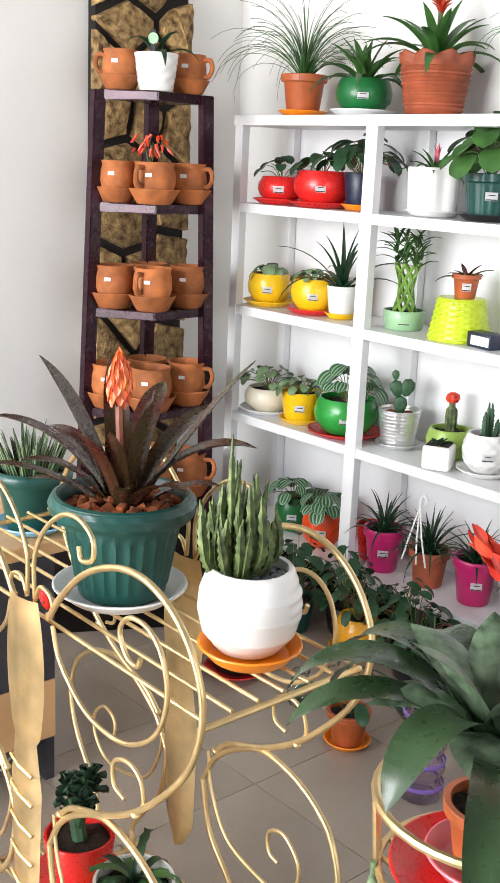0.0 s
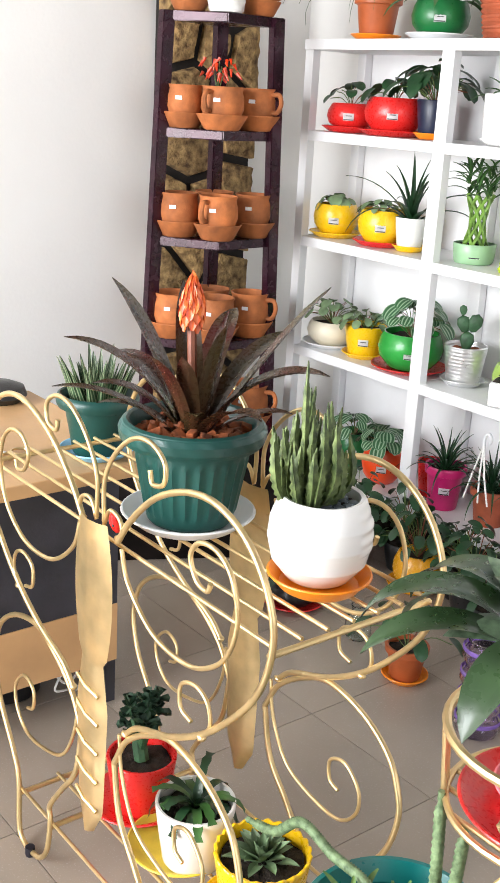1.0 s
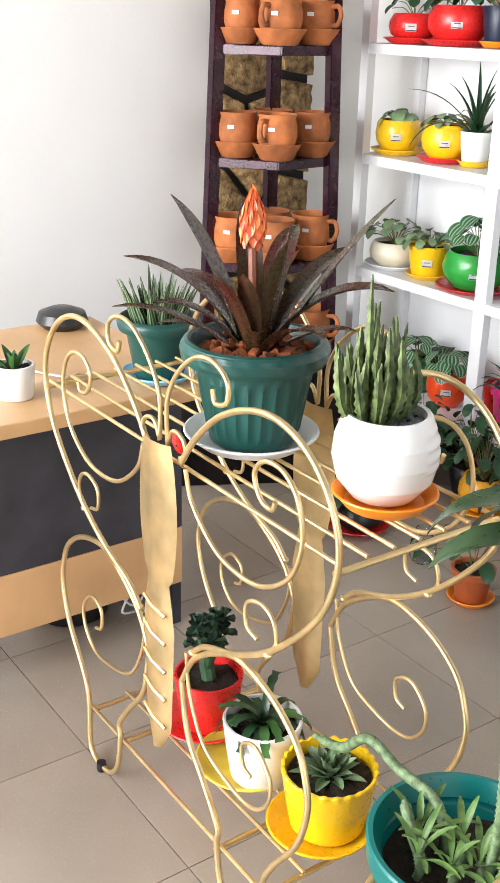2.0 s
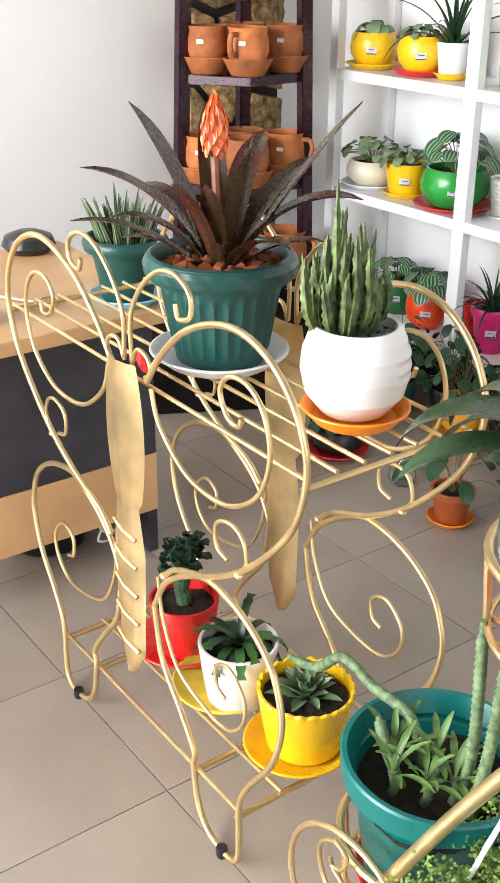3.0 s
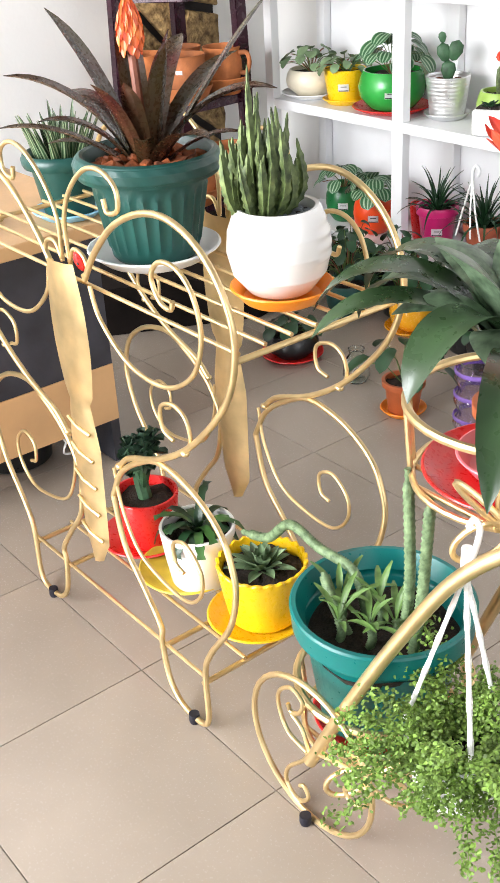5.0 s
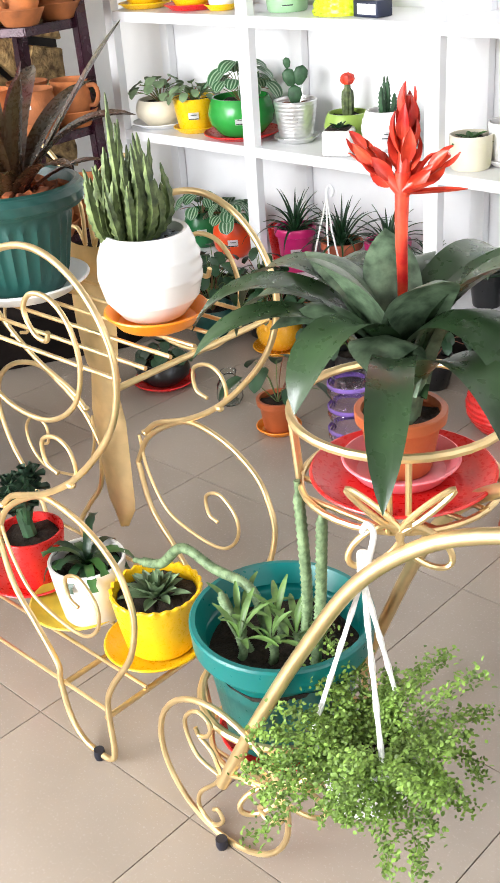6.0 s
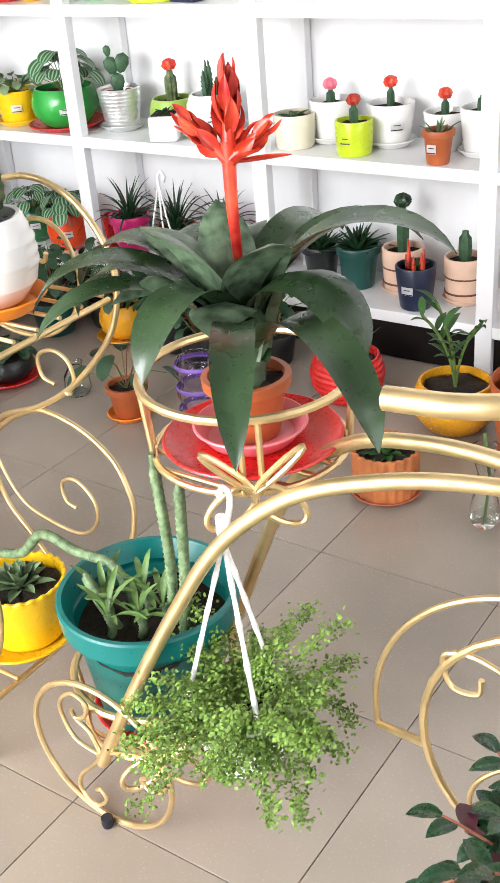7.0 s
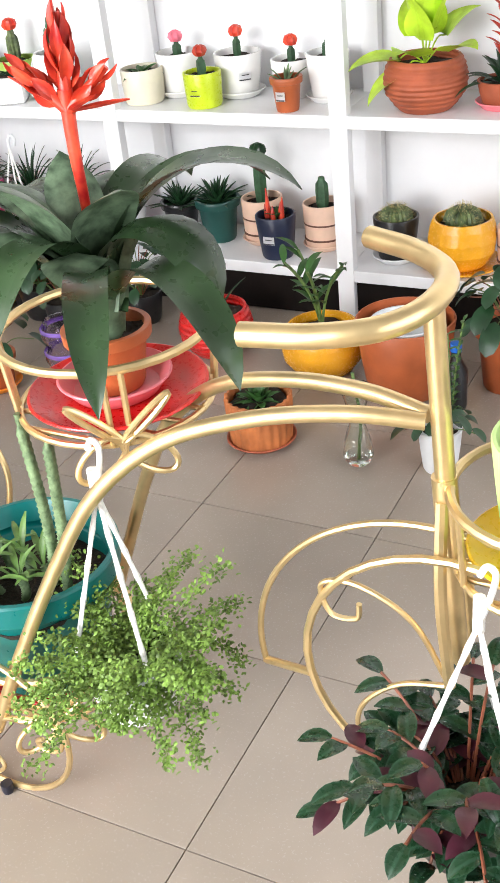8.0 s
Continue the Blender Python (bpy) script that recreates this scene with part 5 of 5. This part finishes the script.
hc = plant("holiday_cactus", "drooping flat-segmented green cactus", (-0.413, 0.165, ZL + 0.11))
for i in range(22):
    pts = arch((0, 0, 0), i * 2.4, rg.uniform(0.06, 0.13), rg.uniform(40, 80), rg.uniform(90, 150), 10)
    bm = bmesh.new()
    blade(bm, pts, lambda t: 0.0095 * (0.55 + 0.45 * abs(math.sin(t * 4.5 * math.pi))), 0.15)
    part("segmented_stem", bm, LEAF if i % 2 else LEAF_DARK, hc)
saucer((-0.245, 0.17, ZL), 0.093, YELLOW, "bright yellow plastic saucer on the lower shelf", 0.022)
pot((-0.245, 0.185, ZL + 0.008), 0.083, 0.12, YELLOW, "bright yellow plastic pot with a scalloped rim", 'cup', lambda a, q, z: (q * (1 + (0.014 * math.cos(24 * a) if z > 0.11 else 0)), 0.002 * math.cos(24 * a) if z > 0.11 else 0))
rosette((-0.245, 0.185, ZL + 0.112), "green succulent rosette with pointed leaves", 34, 0.06, 0.012, LEAF_GREY, (80, 15), (-10, 20), 71, "succulent", 0.5, lance)

# ---- on the desk ----
ZD = DESK_Z + 0.001
saucer((-1.11, 0.362, ZD), 0.083, BLUE, "pale blue saucer on the desk corner")
pot((-1.105, 0.36, ZD + 0.008), 0.093, 0.14, GREEN_POT, "dark green plastic pot on the desk corner", 'planter')
rosette((-1.105, 0.36, ZD + 0.13), "spotted upright haworthia rosette", 56, 0.115, 0.0115, striped_leaf_mat("banded_haworthia_leaf", (0.02, 0.06, 0.02), (0.25, 0.3, 0.18), 3), (89, 70), (0, 8), 72, "haworthia", 0.6, thorn, 0.06)
st = thing("black_stone", "smooth black oval hat-shaped stone on the desk", "ornament", (-1.6, 0.36, ZD))
bm = lathe([(0, 0), (0.05, 0), (0.068, 0.018), (0.06, 0.04), (0.03, 0.052), (0, 0.054)], 32)
part("body", bm, BLACK, st)
p = potted(-1.16, 0.04, ZD, 0.04, 0.07, WHITE_GLAZE, "small white ceramic pot on the desk", 'straight', tag=None)
rosette(p, "small fleshy green succulent", 8, 0.06, 0.012, LEAF, (85, 50), (0, 20), 73, "succulent", 0.5, lance)
sc = thing("scissors", "brass scissors lying on the desk", "scissors", (-1.25, 0.16, ZD + 0.003), 30)
part("blade", boxed(-0.06, -0.004, 0, 0.05, 0.003, 0.003), SILVER, sc)
for s in (-1, 1):
    part("handle_loop", rod(circle((0.075, s * 0.02, 0.003), 0.02, 'z', 16), 0.003), GOLD, sc)

# ---- on the bicycle stand ----
pot((0.09, 0.153, 0.15), 0.14, 0.215, TEAL, "large teal plastic pot with a stepped rim", 'rim', level=0.72)
saucer((0.088, 0.155, 0.132), 0.11, RED, "red plastic saucer under the teal pot", 0.016)
rt = plant("rope_cactus", "long pale scaly rope-like cactus stems", (0.075, 0.155, 0.15 + 0.158))
scale_ridge = lambda k, i: 1.0 + (0.22 if (k + i) % 2 else -0.05)
for pts in (((-0.02, 0, 0), (-0.05, 0.0, 0.07), (-0.13, 0.0, 0.075), (-0.2, 0.0, 0.085), (-0.26, 0.0, 0.03), (-0.33, 0.0, 0.008)), ((0.055, 0.0, 0.0), (0.066, 0.0, 0.12), (0.058, 0.0, 0.3)), ((0.085, -0.01, 0.0), (0.1, -0.01, 0.12), (0.11, -0.01, 0.283)), ((-0.01, -0.05, 0.0), (-0.04, -0.055, 0.05), (-0.075, -0.04, 0.075))):
    part("stem", sweep(bmesh.new(), spline(pts, 34), lambda t: 0.0074 * (1 if t < 0.94 else 0.6), 10, 1.0, scale_ridge), CACTUS_PALE, rt)
rg = random.Random(9)
for x, y in ((-0.045, -0.035), (-0.01, -0.07), (0.03, -0.045), (0.005, 0.0), (0.05, -0.01)):
    for k in range(7):
        bm = bmesh.new()
        blade(bm, arch((x, y, 0.03), k * 2.4, rg.uniform(0.06, 0.1), rg.uniform(35, 85), 60, 6), lambda t: 0.0014 + 0.0042 * max(0, math.sin(math.pi * (t * 1.3 - 0.3))), 0.3)
        part("leaf", bm, LEAF_FRESH, rt)
    part("stalk", sweep(bmesh.new(), spline([(x, y, -0.004), (x + 0.006, y, 0.018), (x, y, 0.04)], 8), 0.0062, 10, 1.0, scale_ridge), CACTUS_PALE, rt)

ZB = 0.611
saucer((0.25, 0.24, ZB - 0.006), 0.126, RED, "wide red plastic saucer in the bicycle basket", 0.022)
saucer((0.24, 0.25, ZB + 0.002), 0.08, PINK, "pink plastic saucer inside the red one", 0.026)
pot((0.237, 0.253, ZB + 0.01), 0.062, 0.09, TERRA_PLASTIC, "terracotta plastic pot in the bicycle basket", 'rim')
bg = plant("green_bromeliad", "large bromeliad with broad dark green arching leaves", (0.24, 0.25, ZB + 0.09))
part("leaf_sheath", lathe([(0.0, -0.01), (0.024, -0.01), (0.03, 0.03), (0.04, 0.075), (0.0, 0.07)], 20), LEAF_PALE, bg)
for az, ln, rise, droop, w, m in ((3.3, 0.33, 76, 150, 0.04, 0), (3.75, 0.33, 68, 130, 0.042, 0), (2.7, 0.29, 74, 140, 0.04, 0), (4.1, 0.3, 60, 110, 0.038, 0), (-1.0, 0.38, 46, 112, 0.033, 0), (-1.5, 0.3, 74, 150, 0.04, 0), (-0.2, 0.33, 82, 190, 0.056, 0), (0.25, 0.36, 76, 120, 0.046, 0), (0.8, 0.32, 76, 125, 0.044, 0), (1.5, 0.3, 72, 125, 0.044, 0), (2.1, 0.28, 70, 130, 0.042, 0), (-2.3, 0.22, 88, 130, 0.05, 1), (-1.2, 0.19, 90, 130, 0.055, 1), (2.4, 0.2, 88, 60, 0.05, 1), (-0.5, 0.36, 45, 120, 0.038, 0), (3.2, 0.22, 86, 90, 0.048, 1), (-2.9, 0.3, 64, 140, 0.036, 1), (-1.9, 0.24, 92, 70, 0.056, 1), (-0.6, 0.23, 90, 75, 0.056, 1)):
    bm = bmesh.new()
    blade(bm, arch((math.cos(az) * 0.02, math.sin(az) * 0.02, 0.04), az, ln * 1.08, min(92, rise + 8), droop * 1.12, 18), blunt(w * 0.78), 0.2)
    part("leaf", bm, LEAF_PALE if m else LEAF_BROM, bg)
part("flower_stalk", rod(spline([(0, 0, 0.05), (0.002, 0, 0.17), (0.0, 0, 0.25), (0.002, 0, 0.325)], 5), lambda t: 0.005 + 0.0045 * t, 10), FLOWER_RED, bg, "thick red flower stalk")
rg = random.Random(31)
for az, rise, z0, ln, n in ((-2.75, 46, 0.30, 0.095, 11), (0.3, 86, 0.315, 0.115, 15), (0.35, 40, 0.30, 0.085, 9), (2.2, 66, 0.315, 0.075, 7)):
    axis = Vector((math.cos(az) * math.cos(radians(rise)), math.sin(az) * math.cos(radians(rise)), math.sin(radians(rise))))
    side = axis.orthogonal().normalized()
    over = axis.cross(side)
    foot = Vector((0.002, 0, z0))
    head = part("flower_head", sweep(bmesh.new(), [foot, foot + axis * ln * 0.5, foot + axis * ln * 0.85], lambda t: 0.009 * (1 - 0.6 * t), 9), FLOWER_RED, bg)
    for k in range(n):
        t = k / (n - 1)
        out = side * math.cos(k * 2.4) + over * math.sin(k * 2.4)
        p0 = foot + axis * (ln * (0.08 + 0.62 * t)) + out * 0.004
        L = ln * (0.42 - 0.12 * t) * rg.uniform(0.85, 1.15)
        spread = 0.3 - 0.22 * t
        bm = bmesh.new()
        blade(bm, [p0 + axis * (L * q) + out * (L * spread * math.sin(1.9 * q)) for q in (0, 0.2, 0.4, 0.6, 0.8, 1.0)], lance(0.0105 - 0.003 * t), 0.45, side=axis.cross(out))
        part("bract", bm, FLOWER_RED, head)
for az, rise in ((0.1, 8), (-2.9, 30), (-0.5, 20)):
    bm = bmesh.new()
    blade(bm, arch((0.004, 0, 0.298), az, 0.085, rise, -6, 7), lance(0.011), 0.4)
    part("lower_bract", bm, FLOWER_RED, bg)

# hanging fern and hanging tradescantia
def hanger(at, drop, spread, name_label):
    ob = thing("rope_hanger", name_label, "hanger", at)
    part("hook", rod(spline([(0.0, 0, 0.02), (0.008, 0, 0.035), (0.018, 0, 0.025), (0.012, 0, -0.01), (0, 0, -0.05)], 5), 0.0042), WHITE_PLASTIC, ob, "white plastic hook")
    part("knot", rod([(0, 0, -0.01), (0, 0, -0.06)], 0.0075), ROPE, ob)
    for k in range(3):
        a = 2 * math.pi * k / 3 - 0.6
        pts = [Vector((math.cos(a) * spread * t, math.sin(a) * spread * t, -0.05 - (drop - 0.05) * t)) for t in [i / 14 for i in range(15)]]
        part("rope", sweep(bmesh.new(), pts, 0.0038, 6, 1.0, lambda k2, i: 1.2 if (k2 + i) % 3 == 0 else 0.9), ROPE, ob)
    return ob


hanger((0.288, 0.1, 0.592), 0.32, 0.075, "white cotton rope hanger on the bicycle frame")
pot((0.295, 0.095, 0.175), 0.075, 0.1, WHITE_PLASTIC, "small white hanging plastic pot", 'cup', name="hanging_pot")
fern = plant("hanging_fern", "feathery light green maidenhair fern in a hanging pot", (0.31, 0.085, 0.262))
rg = random.Random(12)
for i in range(50):
    az = i * 2.39996
    ln = rg.uniform(0.065, 0.185)
    if 0.2 < (az % 6.283) < 1.2:
        ln *= 1.15
    pts = arch((math.cos(az) * 0.02, math.sin(az) * 0.02, 0), az, ln, rg.uniform(-15, 65), rg.uniform(30, 110), 10)
    bm = bmesh.new()
    for k, q in enumerate(pts[2:]):
        for s in range(30):
            a2 = rg.uniform(0, 6.28)
            c = q + Vector((rg.gauss(0, 0.009), rg.gauss(0, 0.009), rg.gauss(0, 0.006)))
            n = Vector((rg.uniform(-0.8, 0.8), rg.uniform(-1, 0.4), 1))
            oval(bm, c, n, (math.cos(a2), math.sin(a2), rg.uniform(-0.5, 0.3)), rg.uniform(0.0045, 0.0085), rg.uniform(0.003, 0.0055), 0.1, 3)
    sweep(bm, pts, 0.0008, 4)
    part("frond", bm, FERN, fern)

hanger((0.80, 0.10, 0.52), 0.3, 0.085, "white cotton rope hanger at the front of the bicycle stand")
pot((0.80, 0.07, 0.13), 0.085, 0.1, BLACK, "black hanging plastic pot", 'cup', name="hanging_pot")
td = plant("hanging_tradescantia", "trailing plant with dark green and purple pointed leaves", (0.80, 0.06, 0.215))
rg = random.Random(15)
for i in range(50):
    az = i * 2.39996 + 0.4
    pts = arch((math.cos(az) * 0.03, math.sin(az) * 0.03, 0), az, rg.uniform(0.05, 0.17), rg.uniform(15, 90), rg.uniform(20, 110), 8)
    s = part("stem", sweep(bmesh.new(), pts, 0.0022, 5), STEM_RED, td)
    for k in range(2, 9):
        bm = bmesh.new()
        a2 = az + (1.1 if k % 2 else -1.1) + rg.uniform(-0.3, 0.3)
        blade(bm, arch(pts[k], a2 if k < 8 else az, rg.uniform(0.042, 0.06), rg.uniform(-10, 35), 50, 6), lance(0.0145), 0.2)
        part("leaf", bm, PURPLE_LEAF if rg.random() < 0.25 else LEAF_TRAD, s)
saucer((0.86, 0.2, 0.507), 0.1, YELLOW, "yellow plastic saucer in the front basket")
pot((0.87, 0.2, 0.515), 0.085, 0.16, LIGHT_LIME, "pale lime plastic pot in the front basket", 'cup')

# ---- on the floor ----
def floor_pot(x, y, r, h, material, words, kind='rim', **kw):
    return potted(x, y, 0.001, r, h, material, words, kind, **kw)


p = floor_pot(-1.17, 1.55, 0.07, 0.11, AMBER, "amber yellow pot on the floor", 'round', sauc=AMBER, sauc_words="amber saucer", tag=None)
round_leaved(p, "leafy dark green plant on the floor", 26, 0.12, 0.16, 0.06, LEAF_DARK, 81, aspect=0.6)
p = floor_pot(-1.42, 1.5, 0.07, 0.11, GREEN_POT, "dark green pot on the floor", 'cup', tag=None)
round_leaved(p, "leafy dark green plant on the floor", 26, 0.13, 0.18, 0.06, LEAF_DARK, 82, aspect=0.6)
p = floor_pot(-0.95, 1.56, 0.07, 0.1, BLACK, "black pot on the floor", 'cup', tag=None)
round_leaved(p, "bushy dark plant on the floor by the shelf", 30, 0.14, 0.17, 0.06, LEAF_DARK, 83, aspect=0.6)
p = floor_pot(-0.795, 1.12, 0.055, 0.09, TERRA_PLASTIC, "small terracotta pot on the floor", 'rim', sauc=ORANGE, sauc_words="orange saucer on the floor", tag=None)
round_leaved(p, "plant with a few large blue-green leaves", 9, 0.12, 0.13, 0.08, LEAF_DARK, 84, aspect=0.6)
p = floor_pot(-1.29, 1.15, 0.075, 0.07, BLACK, "dark bowl of small plants on the floor", 'bowl', sauc=RED, sauc_words="red saucer on the floor", tag=None)
round_leaved(p, "low dark leafy plant", 18, 0.075, 0.06, 0.045, LEAF_DARK, 85)
for x, y, seed, hh in ((-1.5, 1.6, 91, 0.19), (-1.3, 1.62, 92, 0.2), (-1.05, 1.62, 93, 0.18), (-0.83, 1.5, 94, 0.15), (-0.62, 1.6, 95, 0.16)):
    p = floor_pot(x, y, 0.058, 0.09, BLACK, "small black nursery pot on the floor", 'cup', tag=None)
    round_leaved(p, "bushy dark green plant under the shelf edge", 26, 0.11, hh, 0.055, LEAF_DARK, seed, aspect=0.6)
vs = thing("glass_jar", "small clear glass jar on the floor", "jar", (-1.03, 1.17, 0.001))
part("body", lathe([(0, 0), (0.03, 0), (0.04, 0.02), (0.036, 0.06), (0.02, 0.085), (0.024, 0.1), (0.021, 0.1), (0.017, 0.084), (0.033, 0.058), (0.037, 0.022), (0.028, 0.004), (0, 0.004)], 28), GLASS, vs)
vs = thing("glass_vase", "tall pale glass vase with four purple bands", "vase", (-0.52, 1.09, 0.001))
wave = [(0.05 + 0.006 * math.sin(i * math.pi / 3.5), 0.004 + 0.009 * i) for i in range(28)]
part("body", lathe([(0, 0)] + wave + [(r - 0.004, z) for r, z in wave[::-1]] + [(0, 0.008)], 36, lambda a, q, z: (q * (1 + 0.03 * math.cos(10 * a)), 0)), PURPLE_GLASS, vs)
for k in range(4):
    z = 0.035 + 0.062 * k
    part("band", lathe([(0.0545, z), (0.0575, z + 0.003), (0.0575, z + 0.009), (0.0545, z + 0.012)], 36), VIOLET, vs, "purple glass band")
p = floor_pot(-0.31, 1.48, 0.094, 0.125, RED, "red ribbed pot on the floor", 'bowl', shape=lambda a, q, z: (q * (1 + 0.015 * math.sin(z * 400)), 0), tag=None)
rosette(p, "upright ridged succulent stems", 10, 0.13, 0.012, LEAF_DARK, (88, 60), (0, 30), 86, shape=thorn)
p = floor_pot(0.016, 1.075, 0.073, 0.115, TERRA, "carved wood-patterned clay pot on the floor", 'straight', sauc=TERRA_RED, sauc_words="brown saucer", shape=lambda a, q, z: (q * (1 + 0.03 * math.cos(22 * a)), 0), tag=None)
rosette(p, "flat green succulent rosette", 24, 0.06, 0.012, LEAF, (70, 10), (0, 30), 87, "succulent", 0.4, lance)
p = floor_pot(0.02, 1.45, 0.1, 0.125, AMBER, "amber yellow bowl-shaped pot on the floor", 'bowl', tag=None)
zz = plant("leafy_stem_plant", "green stems with pointed leaves leaning from a yellow pot", p)
rg = random.Random(18)
for i in range(4):
    pts = arch((0, 0, 0), 2.6 + i * 1.1, 0.22, 82, 40, 8)
    s = part("stem", sweep(bmesh.new(), pts, 0.004, 6), STEM, zz)
    for k in range(3, 9):
        bm = bmesh.new()
        blade(bm, arch(pts[k], rg.uniform(0, 6.28), 0.07, 40, 50, 5), lance(0.011), 0.25)
        part("leaf", bm, LEAF, s)
p = floor_pot(0.255, 1.42, 0.115, 0.185, TERRA_PLASTIC, "large terracotta plastic pot on the floor", 'cup', tag=None, soil=None)
part("inner_pot", lathe(pot_profile('cup', 0.09, 0.1), 36), WHITE_PLASTIC, tagged(thing("nested_pot", "grey plastic pot nested inside a terracotta pot", "plant pot", (0.255, 1.42, 0.085))))
vs = thing("glass_vase", "clear glass flask with a green stem in water", "vase", (0.265, 1.06, 0.001))
part("body", lathe([(0, 0), (0.025, 0), (0.035, 0.02), (0.03, 0.06), (0.018, 0.1), (0.018, 0.13), (0.035, 0.19), (0.032, 0.19), (0.015, 0.13), (0.015, 0.1), (0.027, 0.06), (0.031, 0.02), (0, 0.006)], 32), GLASS, vs)
part("cutting", rod([(0, 0, 0.01), (0.01, 0, 0.12), (-0.01, 0.01, 0.22)], 0.004, 6), STEM, vs, "green stem cutting")
p = floor_pot(0.445, 1.09, 0.045, 0.1, WHITE_PLASTIC, "small white plastic pot on the floor", 'cup', tag=None)
round_leaved(p, "grey-green leaves by the bicycle stand", 14, 0.08, 0.05, 0.05, LEAF_DARK, 88, aspect=0.6)
p = floor_pot(0.49, 1.5, 0.08, 0.17, TERRA_PLASTIC, "terracotta plastic pot on the floor", 'rim', tag=None)
round_leaved(p, "dark leafy plant on the floor", 24, 0.13, 0.16, 0.075, LEAF_DARK, 89, aspect=0.55)
bo = thing("bottle", "small black bottle on the floor", "bottle", (0.4, 1.36, 0.001))
part("body", lathe([(0, 0), (0.025, 0), (0.027, 0.01), (0.027, 0.1), (0.012, 0.13), (0.012, 0.15), (0, 0.15)], 24), BLACK, bo)
part("cap", lathe([(0.013, 0.15), (0.014, 0.15), (0.014, 0.17), (0, 0.17), (0, 0.15)], 20), BLUE_DARK, bo, "blue cap")
fs = plant("ladder_fern", "upright fern frond with rows of small leaflets", (0.43, 1.22, 0.002))
for j in range(3):
    pts = arch((0, 0, 0), j * 2.1, 0.3 - 0.05 * j, 88, 8 + 6 * j, 14)
    s = part("stalk", sweep(bmesh.new(), pts, 0.002, 5), STEM, fs)
    for k in range(2, 15):
        for d in (-1, 1):
            bm = bmesh.new()
            blade(bm, arch(pts[k], j * 2.1 + d * 1.5, 0.024, 15, 20, 3), lance(0.005), 0.1)
            part("leaflet", bm, LEAF, s)

# ---- under the desk ----
cb = thing("cable", "loose white cable hanging under the desk", "cable")
part("wire", rod(spline([(-1.12, 0.24, 0.30), (-1.11, 0.25, 0.15), (-1.12, 0.29, 0.09), (-1.14, 0.33, 0.10), (-1.13, 0.30, 0.13), (-1.12, 0.26, 0.08), (-1.15, 0.34, 0.05), (-1.2, 0.36, 0.006)], 8), 0.003, 6), WHITE_PLASTIC, cb)
bx = thing("waste_bin", "dark plastic bin in the shade under the desk", "bin", (-1.32, 0.22, 0.001))
part("body", lathe(pot_profile('cup', 0.12, 0.26), 36), BLACK, bx)

# ---- floor tiles ----
floor = structure("floor", boxed(X_LEFT, Y_FRONT, -0.006, X_RIGHT, Y_BACK, -0.004), GROUT, "matt beige square floor tiles with dark joints", "floor")
bm = boxed(-0.1991, -0.1991, -0.004, 0.1991, 0.1991, 0.0, bevel=0.0007)
tile_me = bpy.data.meshes.new("tile")
bm.to_mesh(tile_me)
bm.free()
tile_me.materials.append(TILE)
for i in range(-6, 9):
    for j in range(-9, 5):
        x, y = 0.2 + 0.4 * i, 0.2 + 0.4 * j
        if x - 0.2 < X_LEFT - 0.01 or y + 0.2 > Y_BACK + 0.2:
            continue
        ob = new("tile", tile_me)
        ob.location, ob.parent = (x, y, 0), floor
